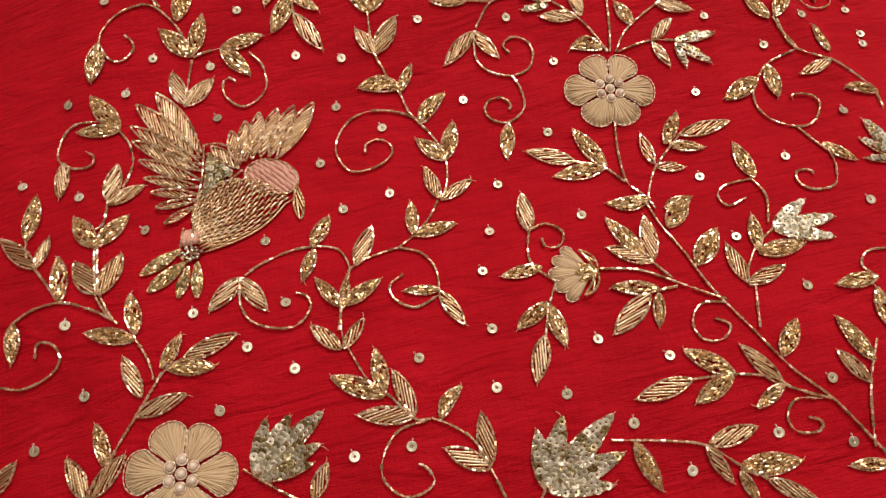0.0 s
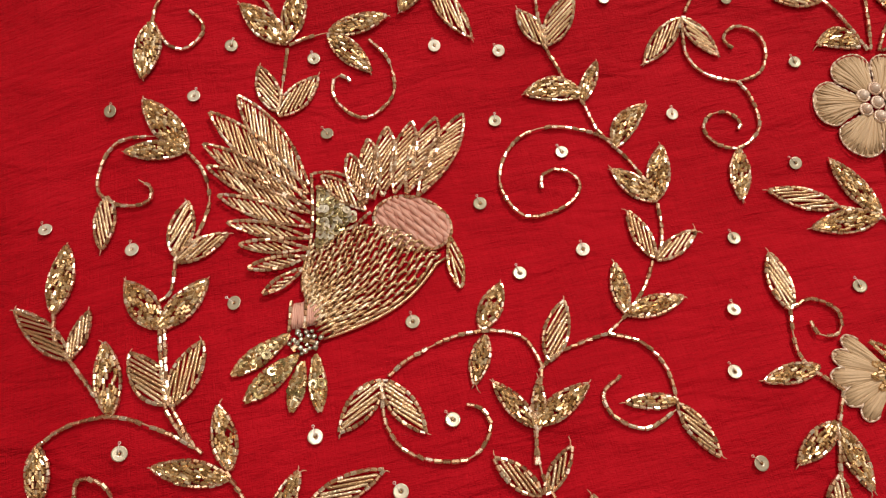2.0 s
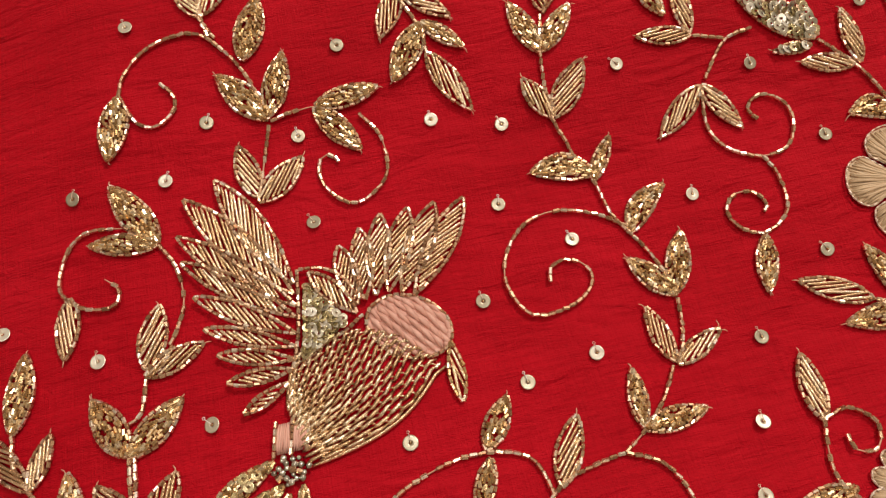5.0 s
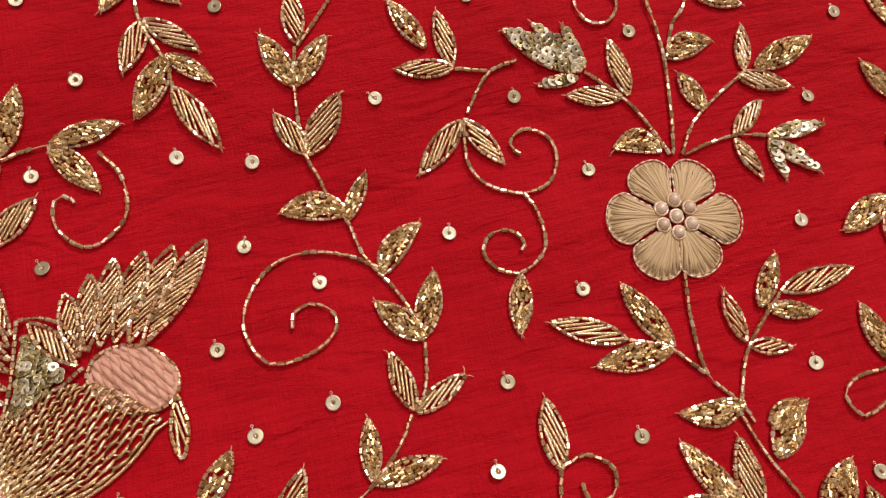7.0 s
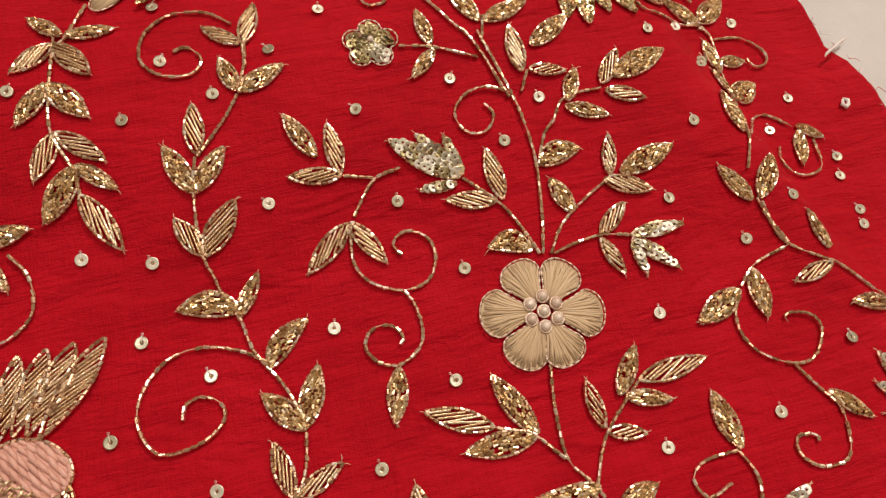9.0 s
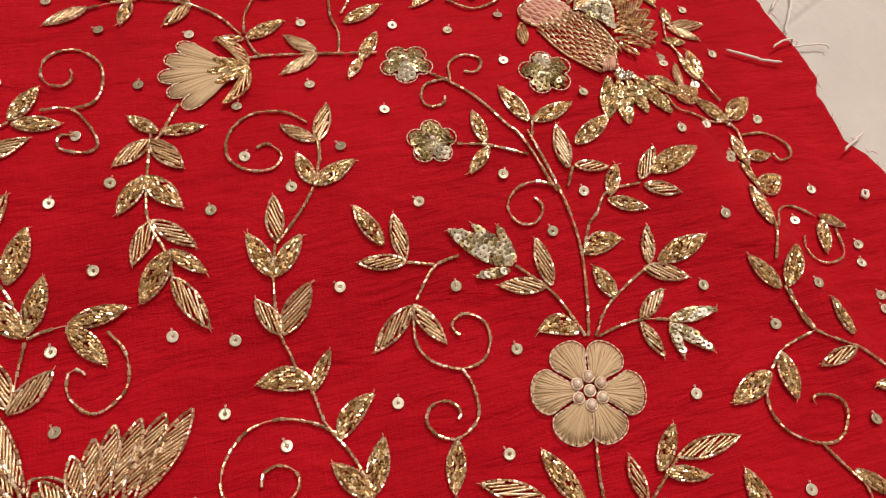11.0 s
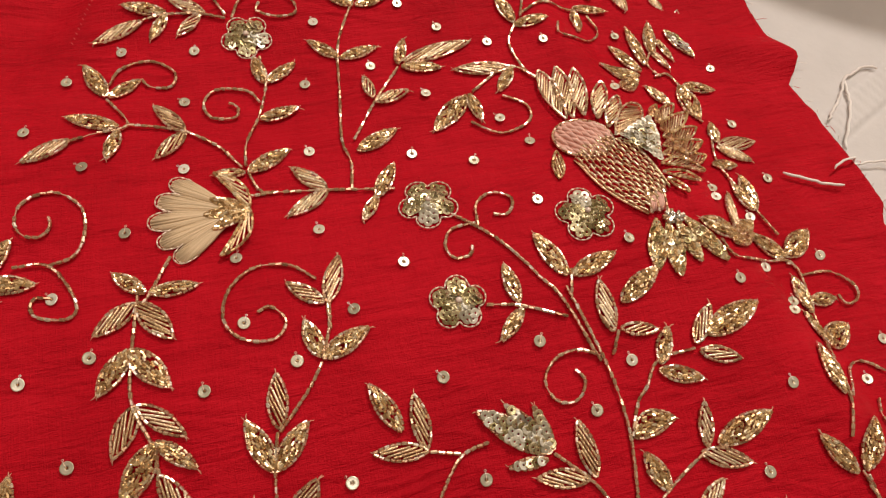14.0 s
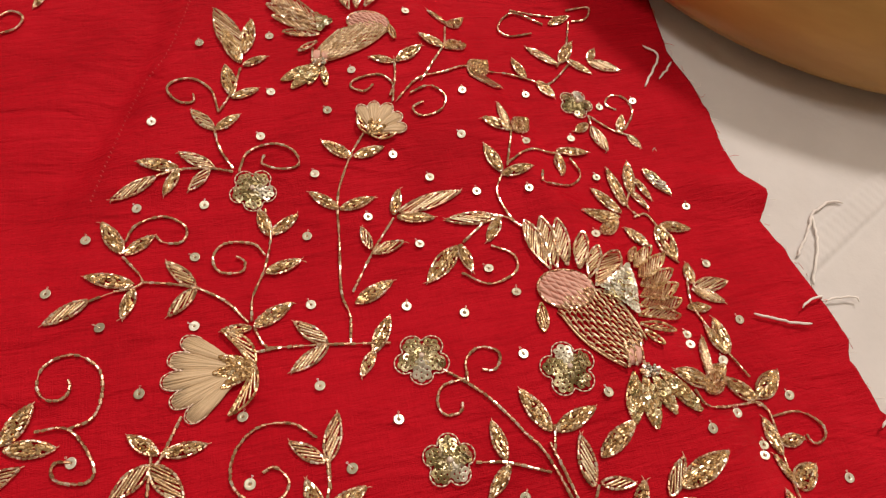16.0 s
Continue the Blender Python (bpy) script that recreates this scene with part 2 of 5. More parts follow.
def even(fine, step):
    total = sum((b - a).length for a, b in zip(fine, fine[1:]))
    n = max(1, round(total / step))
    out, gone, k = [fine[0]], 0.0, 1
    for a, b in zip(fine, fine[1:]):
        d = (b - a).length
        while k <= n and gone + d >= total * k / n - 1e-9:
            out.append(a + (b - a) * ((total * k / n - gone) / max(d, 1e-9)))
            k += 1
        gone += d
    return out


def tube(batch, points, radius, sides=6):
    """A round thread along points, added to a batch."""
    verts, faces = [], []
    for i, p in enumerate(points):
        d = (points[min(i + 1, len(points) - 1)] - points[max(i - 1, 0)]).normalized()
        f = frame_of(d, Vector((0, 0, 1)) if abs(d.z) < 0.9 else Vector((0, 1, 0)))
        r = radius * (0.55 if i in (0, len(points) - 1) else 1.0)
        verts += [p + f @ Vector((0, r * math.cos(2 * math.pi * k / sides), r * math.sin(2 * math.pi * k / sides))) for k in range(sides)]
    for i in range(len(points) - 1):
        for k in range(sides):
            a, b = i * sides + k, i * sides + (k + 1) % sides
            faces.append((a, b, b + sides, a + sides))
    last = (len(points) - 1) * sides
    faces += [tuple(range(sides - 1, -1, -1)), tuple(last + k for k in range(sides))]
    batch.verts.append(np.array([tuple(v) for v in verts]))
    batch.faces += [tuple(i + batch.count for i in f) for f in faces]
    batch.count += len(verts)


R = random.Random(7)
BEAD_LONG, BEAD_WIDE = 0.00165, 0.00104


def bead_row(batch, points, origin, lift=0.0005, wide=BEAD_WIDE):
    for a, b in zip(points, points[1:]):
        mid, d = (a + b) / 2, b - a
        n = normal(mid.x, mid.y)
        d = Matrix.Rotation(R.gauss(0, 0.08), 3, n) @ d + n * R.gauss(0, 0.06) * d.length
        turn = frame_of(d, n) @ Matrix.Rotation(R.uniform(0, 1.05), 3, "X")
        w = wide * R.uniform(0.88, 1.1)
        batch.add(BEAD, mid + n * lift - origin, turn, (d.length * R.uniform(0.84, 0.97), w, w))


class Blade:
    """The almond outline of a leaf or feather that lies on the silk."""

    def __init__(self, bx, by, tx, ty, w, bend=0.0, blunt=0.9):
        self.base, self.tip = on(bx, by), on(tx, ty)
        axis = self.tip - self.base
        self.long, self.axis = axis.length, axis.normalized()
        n = normal((bx + tx) / 2, (by + ty) / 2)
        self.side = n.cross(self.axis).normalized()
        self.half, self.bend, self.blunt = max(self.long * w * 0.435 - 0.0003, 0.0011), bend, blunt
        self.sway = R.uniform(-0.4, 0.4)

    def edge(self, s):
        return self.half * max(0.0, math.sin(math.pi * min(max(s, 0.0), 1.0) ** self.blunt)) ** 0.8

    def at(self, u, v, lift=0.0):
        s = u / self.long
        q = self.base + self.axis * u + self.side * (v + self.bend * self.long * 4 * s * (1 - s))
        return on(q.x, q.y, lift)

    def outline(self, batch, origin, lift=0.0005):
        for sign in (1, -1):
            fine = [self.at(self.long * k / 24, sign * self.edge(k / 24)) for k in range(25)]
            bead_row(batch, even(fine, BEAD_LONG), origin, lift)

    def strips(self, parent, origin, pitch=0.00094, slant=26, wire=0.00080):
        a = radians(slant)
        ca, sa = math.cos(a), math.sin(a)
        lines = int(self.long * (abs(sa) + 0.6) / pitch)
        for k in range(-lines, lines + 1):
            u0, v0, inside = self.long / 2 + sa * k * pitch, -ca * k * pitch, []
            for j in range(-60, 61):
                t = self.long * 0.7 * j / 60
                u, v = u0 + ca * t, v0 + sa * t
                if 0 < u < self.long and abs(v) < self.edge(u / self.long) - 0.00062:
                    inside.append((u, v))
            if len(inside) < 2:
                continue
            p, q = self.at(*inside[0], 0.00062), self.at(*inside[-1], 0.00062)
            d = q - p
            if d.length < 0.0016:
                continue
            mid = (p + q) / 2
            n = normal(mid.x, mid.y)
            wide = wire * R.uniform(0.88, 1.1)
            d = Matrix.Rotation(R.gauss(0, 0.04), 3, n) @ d
            piece("wire", "strip", parent, origin, mid + n * 0.0001, frame_of(d, n), (d.length * 1.05, wide, wide))

    def beads(self, batch, origin):
        """Rows of beads that run from the base and close up towards the tip, some climbing over others."""
        rows = max(1, int(self.half / 0.00088))
        n = normal(self.base.x, self.base.y)
        for j in range(-rows, rows + 1):
            f, u = j / (rows + 0.75), 0.0011 + 0.0008 * (j % 2) + R.uniform(0, 0.0004)
            while u < self.long - 0.0008:
                s, s2 = u / self.long, min((u + 0.0009) / self.long, 1.0)
                room = self.edge(s) - 0.0004
                if room > 0.0003 and R.random() > 0.06:
                    v = f * room + R.gauss(0, 0.00012)
                    p = self.at(u + R.gauss(0, 0.00015), v, R.uniform(0.0006, 0.0011))
                    q = self.at(u + 0.0009, f * (self.edge(s2) - 0.0004), 0.0008)
                    d = Matrix.Rotation(R.gauss(self.sway * 0.5, 0.14), 3, n) @ (q - p).normalized() + n * R.gauss(0, 0.10)
                    w = BEAD_WIDE * R.uniform(0.82, 1.02)
                    batch.add(BEAD, p - origin, frame_of(d, n) @ Matrix.Rotation(R.uniform(0, 1), 3, "X"), (BEAD_LONG * R.uniform(0.85, 1.08), w, w))
                u += BEAD_LONG * 1.06

    def sequins(self, parent, origin, key, size=0.0029, pitch=0.62):
        u, k = size * 0.7, 0
        while u < self.long - size * 0.45:
            rows = 1 + int(max(0.0, self.edge(u / self.long) - size * 0.25) / (size * 0.42))
            for j in range(rows):
                v = (j - (rows - 1) / 2) * size * 0.8
                # Mostly pale discs: the petal's lamp glint is put into their colour.
                scatter_disc(parent, origin, self.at(u, v, 0.0010 + 0.0002 * (k % 3)), R.choice((key, key, key, "olive")), size, self.axis, 13)
            u, k = u + size * pitch, k + 1


def scatter_disc(parent, origin, place, key, size, lean, angle):
    n = normal(place.x, place.y)
    turn = frame_of(lean, n) @ Matrix.Rotation(radians(R.gauss(-angle, 10)), 3, "Y") @ Matrix.Rotation(radians(R.gauss(0, 11)), 3, "X")
    return piece("sequin_disc", key, parent, origin, place, turn, (size, size, size))


LEAF_LABELS = {
    "wire": "pointed leaf filled with slanting gold wire strips, bead-edged, on red silk",
    "bead": "pointed leaf filled with amber gold cut-glass beads on red silk",
    "sequin": "pointed bud petal of overlapping champagne sequins, bead-edged, on red silk",
}


def leaf(bx, by, tx, ty, w, style, bend=0.0):
    blade = Blade(bx, by, tx, ty, w, bend)
    ob = thing("embroidered_leaf" if style != "sequin" else "sequin_petal", blade.base, LEAF_LABELS[style], "leaf" if style != "sequin" else "petal", "embroidered leaves")
    rim = Batch()
    blade.outline(rim, blade.base)
    part("bead_outline", rim.mesh("bead_outline", GOLD_BEAD), ob, kind="stuff")
    ends = Batch()
    for k in range(R.choice((1, 1, 2))):
        v, out = R.gauss(0, 0.0004), R.uniform(0.0007, 0.0016)
        tube(ends, [blade.at(blade.long - 0.0006, v * 0.3, 0.0006) - blade.base, blade.at(blade.long + out * 0.5, v, 0.0005) - blade.base, blade.at(blade.long + out, v * 2, 0.0002) - blade.base], 0.00017, 5)
    part("thread_end", ends.mesh("thread_end", FLOSS, True), ob, "loose pink thread end")
    if style == "wire":
        blade.strips(ob, blade.base, slant=R.choice((15, 19, -16)))
    elif style == "bead":
        fill = Batch()
        blade.beads(fill, blade.base)
        if fill.count:
            part("bead_filling", fill.mesh("bead_filling", AMBER_BEAD), ob, "amber gold beads", "stuff")
    else:
        blade.sequins(ob, blade.base, "disc")
    return ob


def vine(*points):
    path = smooth_path(points, 0.00205)
    ob = thing("beaded_stem", path[0], "thin curling stem of gold bugle beads sewn on red silk", "stem", "beaded stems")
    core = Batch()
    tube(core, [p + normal(p.x, p.y) * (0.0004 + 0.0002 * (k % 2)) - path[0] for k, p in enumerate(path)], 0.00022, 5)
    part("thread", core.mesh("thread", FLOSS, True), ob, "pinkish sewing thread under the beads")
    for a, b in zip(path, path[1:]):
        if R.random() < 0.04:
            continue
        mid, n = (a + b) / 2, normal(*((a + b) / 2).xy)
        d = Matrix.Rotation(R.gauss(0, 0.1), 3, n) @ (b - a)
        wide = 0.00112 * R.uniform(0.88, 1.1)
        turn = frame_of(d, n) @ Matrix.Rotation(R.uniform(0, 1.05), 3, "X")
        piece("bead", "bead", ob, path[0], mid + n * 0.00048, turn, (d.length * R.uniform(0.84, 0.98), wide, wide))
    return ob


def sequin(x, y):
    """One loose sequin with the stitch that holds it."""
    p, n = on(x, y, 0.0005), normal(x, y)
    ob = thing("sequin", on(x, y), "small round champagne sequin stitched flat on red silk", "sequin", "scattered sequins")
    turn = frame_of(Vector((1, 0, 0)), n) @ Matrix.Rotation(radians(R.gauss(0, 5)), 3, "X") @ Matrix.Rotation(radians(R.gauss(0, 5)), 3, "Y")
    m = Matrix.Translation(p - ob.location) @ turn.to_4x4() @ Matrix.Diagonal((0.0037, 0.0037, 0.0037, 1))
    part("disc", SHARED["disc"], ob, m=m)
    a = radians(R.gauss(100, 18))
    out, b = Vector((math.cos(a), math.sin(a), 0)), Batch()
    tube(b, [p + out * d + n * z - ob.location for d, z in ((-0.0002, 0.0001), (0.0007, 0.0003), (0.0018, 0.00025), (0.0023, -0.0003))], 0.00012, 5)
    side = Vector((-out.y, out.x, 0))
    tube(b, [p + out * (0.0025 + 0.0003 * math.sin(k)) + side * 0.00035 * math.cos(k) - n * 0.0002 - ob.location for k in (0, 1, 2, 3, 4, 5, 6)], 0.0001, 5)
    part("stitch", b.mesh("stitch", COTTON if R.random() < 0.3 else CORD, True), ob, "pale thread stitch")
    b = Batch()
    b.add(BALL, p + n * 0.0001 - ob.location, frame_of(out, n), (0.0007, 0.0005, 0.0004))
    part("seed_bead", b.mesh("seed_bead", AMBER_BEAD, True), ob, "tiny dark gold seed bead")


def petal(parent, origin, cx, cy, angle, spread, inner, outer, name="petal", count=30, sides=True):
    """A satin-stitched petal: a low dome under fanned silk threads, and a cord round its rim."""
    def spot(f, g, lift):
        a = radians(angle + spread * f * (0.80 + 0.20 * g))
        r = inner + (outer * (1 - 0.22 * abs(f) ** 3.0) - inner) * g
        return on(cx + r * math.cos(a), cy + r * math.sin(a), lift) - origin
    b = Batch()
    n, m = 12, 6
    verts = [spot(2 * i / n - 1, j / m, 0.0001 + 0.0007 * math.sin(math.pi * j / m) * (1 - (2 * i / n - 1) ** 2)) for j in range(m + 1) for i in range(n + 1)]
    b.verts.append(np.array([tuple(v) for v in verts]))
    b.faces += [(j * (n + 1) + i, j * (n + 1) + i + 1, (j + 1) * (n + 1) + i + 1, (j + 1) * (n + 1) + i) for j in range(m) for i in range(n)]
    b.count = len(verts)
    for k in range(count):
        f = 2 * (k + 0.5) / count - 1
        f0, end, rise = f * R.uniform(0.65, 1.0) + R.gauss(0, 0.06), R.uniform(0.93, 1.0), R.uniform(-0.0002, 0.0003)
        pts = [spot(f0 + (f - f0) * g + R.gauss(0, 0.028), 0.03 + g * (end - 0.03), 0.00030 + 0.0008 * math.sin(math.pi * min(g + 0.08, 1.0)) * (1 - 0.55 * f * f)) for g in (0, 0.25, 0.5, 0.75, 1)]
        tube(b, [q + Vector((0, 0, rise)) for q in pts], 0.00042 * (outer / 0.018) ** 0.5 * R.uniform(0.8, 1.2), 6)
    ob = part(name, b.mesh(name, BEIGE, True), parent)
    c = Batch()
    rim = [spot(f / 6, 1.03, 0.0006) for f in range(-6, 7)]
    if sides:
        rim = [spot(-1, g, 0.0006) for g in (0.3, 0.5, 0.75)] + rim + [spot(1, g, 0.0006) for g in (0.75, 0.5, 0.3)]
    wire_run = even(rim, 0.0021)
    for p, q in zip(wire_run, wire_run[1:]):
        d = (q - p) * R.uniform(0.44, 0.5)
        tube(c, [(p + q) / 2 - d, (p + q) / 2, (p + q) / 2 + d], 0.00034 * R.uniform(0.85, 1.1), 6)
    part("cord", c.mesh("cord", CORD, True), ob, "pale gold cord round the petal")
    return ob


def pearls(parent, origin, cx, cy, ring, size, count=6):
    for k in range(count + 1):
        a = radians(60 * k + 20)
        r = ring if k else 0.0
        p, n = on(cx + r * math.cos(a), cy + r * math.sin(a), 0.0016), normal(cx, cy)
        ob = piece("pearl", "pearl", parent, origin, p, frame_of(Vector((1, 0, 0)), n), (size, size, size))
        b = Batch()
        ringlet = [Vector((0.60 * math.cos(t * 0.5236), 0.60 * math.sin(t * 0.5236), -0.10)) for t in range(13)]
        tube(b, ringlet, 0.13, 5)
        part("wire_ring", b.mesh("wire_ring", CORD, True), ob, "twisted gold ring")


def flower(cx, cy, radius, turn):
    origin = on(cx, cy)
    ob = thing("embroidered_flower", origin, "six-petalled beige satin-stitch flower with pink pearls, on red silk", "flower", "satin flowers")
    for k in range(6):
        petal(ob, origin, cx, cy, turn + 60 * k + R.uniform(-3, 3), 29, radius * 0.17, radius * R.uniform(0.97, 1.04) * (1.0 if k in (0, 3) else 0.93))
    pearls(ob, origin, cx, cy, radius * 0.245, radius * 0.165)


def half_flower(cx, cy, radius, turn, spread):
    """A flower seen from the side: a fan of petals out of a beaded cup."""
    origin = on(cx, cy)
    ob = thing("side_flower", origin, "beige satin-stitch flower in side view with a gold beaded cup", "flower", "satin flowers")

    def off(a, r):
        return cx + radius * r * math.cos(radians(turn + a)), cy + radius * r * math.sin(radians(turn + a))
    n = 5
    for k in range(n):
        petal(ob, origin, cx, cy, turn + spread * (k - (n - 1) / 2), spread * 0.53, radius * 0.02, radius * (1.04 - 0.05 * abs(k - 2)), count=28, sides=False)
    root = off(180, 0.12)
    for k, (a, r, w) in enumerate(((66, 0.66, 0.3), (-66, 0.66, 0.3), (34, 0.4, 0.36), (-34, 0.4, 0.36), (0, 0.42, 0.4))):
        blade = Blade(*root, *off(a, r), w, (0.12, -0.12, 0, 0, 0)[k])
        b = Batch()
        blade.outline(b, origin)
        if k > 1:
            blade.beads(b, origin)
        for chunk in b.verts:
            chunk[:, 2] += 0.0012
        cup = part("cup_leaf", b.mesh("cup_leaf", AMBER_BEAD), ob, "gold beaded cup leaf", "stuff")
        if k <= 1:
            blade.strips(cup, origin, slant=14)
            for wire in cup.children:
                wire.location.z += 0.001


def sequin_flower(cx, cy, radius):
    origin = on(cx, cy)
    ob = thing("sequin_flower", origin, "five-lobed flower of overlapping olive gold sequins, corded rim", "flower", "sequin flowers")
    lobes, start = 5, R.uniform(0, 72)
    b = Batch()
    rim = []
    for k in range(60):
        a = radians(6 * k + start)
        r = radius * (0.66 + 0.36 * abs(math.cos(lobes * (a - radians(start)) / 2)) ** 0.6)
        rim.append(on(cx + r * math.cos(a), cy + r * math.sin(a), 0.0005) - origin)
    run = even(rim + rim[:1], 0.0019)
    for p, q in zip(run, run[1:]):
        d = (q - p) * R.uniform(0.42, 0.5)
        tube(b, [(p + q) / 2 - d, (p + q) / 2, (p + q) / 2 + d], 0.00034, 6)
    part("cord", b.mesh("cord", CORD, True), ob, "pale gold cord rim")
    size = 0.0031
    for k in range(lobes):
        # A pale lobe imitates sequins that catch the light.
        shine = "disc" if R.random() < 0.28 else "olive"
        for ring, side in ((0.78, 0.0), (0.70, 0.28), (0.70, -0.28), (0.58, 0.0), (0.52, 0.36), (0.52, -0.36), (0.40, 0.0), (0.32, 0.4), (0.32, -0.4), (0.20, 0.0)):
            a = 2 * math.pi * (k + R.uniform(-0.03, 0.03)) / lobes + radians(start) + side
            r = radius * ring
            p = on(cx + r * math.cos(a), cy + r * math.sin(a), 0.0008 + (0.76 - ring) * 0.0018)
            scatter_disc(ob, origin, p, shine, size * R.uniform(0.92, 1.05), Vector((math.cos(a), math.sin(a), 0)), -20)
    p = on(cx, cy, 0.0028)
    piece("pearl", "pearl", ob, origin, p, frame_of(Vector((1, 0, 0)), normal(cx, cy)), (0.0020, 0.0020, 0.0017))


class Bird:
    """An embroidered hummingbird, built part by part."""

    def __init__(self, x, y, label, dull=0.75):
        self.origin, self.dull = on(x, y), dull
        self.ob = thing("embroidered_bird", self.origin, label, "bird", "embroidered birds")

    def feather(self, bx, by, tx, ty, w, style):
        blade = Blade(bx, by, tx, ty, w * (1.36 if style in ("wire", "bead") else 1.15), blunt=1.15)
        b = Batch()
        blade.outline(b, self.origin, 0.0013 if style in ("wire", "bead") else 0.0006)
        name = {"wire": "wing_feather", "bead": "wing_feather", "beak": "beak", "tail": "tail_feather"}[style]
        if style == "tail":
            blade.beads(b, self.origin)
        ob = part(name, b.mesh(name, GOLD_BEAD if style == "wire" else AMBER_BEAD), self.ob)
        if style in ("wire", "beak", "bead"):
            blade.strips(ob, self.origin, 0.00092, {"beak": 8, "bead": 24, "wire": -27}[style], 0.00080)
        if style == "tail":
            blade.sequins(ob, self.origin, "olive", 0.0026, 1.1)

    def head(self, cx, cy, a, b, turn):
        f = frame_of(Vector((math.cos(radians(turn)), math.sin(radians(turn)), 0)), Vector((0, 0, 1)))

        def spot(u, v, lift):
            q = f @ Vector((u * a, v * b, 0))
            return on(cx + q.x, cy + q.y, lift) - self.origin
        batch = Batch()
        n, m = 20, 5
        verts = [spot(0, 0, 0.0011)] + [spot(j / m * math.cos(2 * math.pi * i / n), j / m * math.sin(2 * math.pi * i / n), 0.0011 * (1 - (j / m) ** 2)) for j in range(1, m + 1) for i in range(n)]
        batch.verts.append(np.array([tuple(v) for v in verts]))
        batch.faces += [(0, 1 + i, 1 + (i + 1) % n) for i in range(n)]
        batch.faces += [(1 + (j - 1) * n + i, 1 + j * n + i, 1 + j * n + (i + 1) % n, 1 + (j - 1) * n + (i + 1) % n) for j in range(1, m) for i in range(n)]
        batch.count = len(verts)
        rows, step = 12, 0.52
        for j in range(rows):
            v, u = -0.95 + 1.9 * j / (rows - 1), -1.2 + (j % 3) * step / 3
            while u < 1.1:
                ends = [(u + step * g * 1.02, v + 0.20 * (0.5 - g) * 2 + R.gauss(0, 0.03)) for g in (0, 0.5, 1)]
                ends = [(p * min(1, 0.97 / math.hypot(p, q)), q * min(1, 0.97 / math.hypot(p, q))) if math.hypot(p, q) > 0 else (p, q) for p, q in ends]
                if math.hypot(ends[0][0] - ends[2][0], ends[0][1] - ends[2][1]) > 0.12:
                    tube(batch, [spot(p, q, 0.0001 + 0.0014 * (1 - p * p - q * q) + (0.0002 if g == 1 else -0.0004)) for g, (p, q) in enumerate(ends)], b * 0.105 * R.uniform(0.85, 1.12), 6)
                u += step
        ob = part("head", batch.mesh("head", PINK, True), self.ob, "pink silk satin-stitched head")
        rim = Batch()
        ring = [spot(1.04 * math.cos(k * math.pi / 24), 1.04 * math.sin(k * math.pi / 24), 0) + self.origin for k in range(49)]
        bead_row(rim, even(ring, BEAD_LONG), self.origin)
        part("bead_ring", rim.mesh("bead_ring", GOLD_BEAD), ob, "gold beads round the head", "stuff")

    def body(self, ax, ay, bx, by, cx, cy, dx, dy, strands=22):
        """Woven rows of wire from the tail end (a to b) to the breast (c to d)."""
        a, b, c, d = Vector((ax, ay)), Vector((bx, by)), Vector((cx, cy)), Vector((dx, dy))
        out = ((b + d) / 2 - (a + c) / 2).normalized()

        def spot(k, g, lift):
            q = a.lerp(b, k).lerp(c.lerp(d, k), g) + out * 0.145 * (d - c).length * math.sin(math.pi * min(g * 1.08, 1)) * (k - 0.12)
            q += (c - a).normalized() * 0.006 * math.sin(math.pi * k) * g
            return on(q.x, q.y, lift) - self.origin
        base = Batch()
        n, m = 10, 10
        verts = [spot(i / n, j / m, 0.0003) for j in range(m + 1) for i in range(n + 1)]
        base.verts.append(np.array([tuple(v) for v in verts]))
        base.faces += [(j * (n + 1) + i, j * (n + 1) + i + 1, (j + 1) * (n + 1) + i + 1, (j + 1) * (n + 1) + i) for j in range(m) for i in range(n)]
        base.count = len(verts)
        ob = part("body", base.mesh("body", RED), self.ob, "body woven of gold wire over red silk")
        weave = Batch()
        for k in range(strands):
            f = k / (strands - 1)
            links = 8
            for j in range(links):
                g0 = (j + 0.5 * (k % 2)) / links
                g1 = min(g0 + 1.12 / links, 1.0)
                if g0 > 0.97:
                    continue
                pts = [spot(f + R.gauss(0, 0.006), g0 + (g1 - g0) * t, z) for t, z in ((0, 0.0007), (0.25, 0.0014), (0.7, 0.0014), (1, 0.0007))]
                tube(weave, pts, 0.00048, 6)
                if k < strands - 1:
                    h = (g0 + g1) / 2
                    tube(weave, [spot(f, h, 0.0008), spot(f + 0.5 / (strands - 1), h + 0.02, 0.0016), spot(f + 1 / (strands - 1), h + 0.03, 0.0008)], 0.00026, 5)
        part("wire_weave", weave.mesh("wire_weave", WIRE, True), ob, "interlaced coiled gold wire", "stuff")
        for k in (0.0, 1.0):
            hem = Batch()
            tube(hem, [spot(k + (0.035 if k else -0.035), g / 12, 0.0006) for g in range(13)], 0.00052, 6)
            part("hem_wire", hem.mesh("hem_wire", WIRE, True), ob)

    def bead_line(self, *points):
        """A row of beads along a seam of the bird."""
        b = Batch()
        bead_row(b, smooth_path(points, BEAD_LONG), self.origin, 0.0012)
        part("bead_seam", b.mesh("bead_seam", GOLD_BEAD), self.ob, kind="stuff")

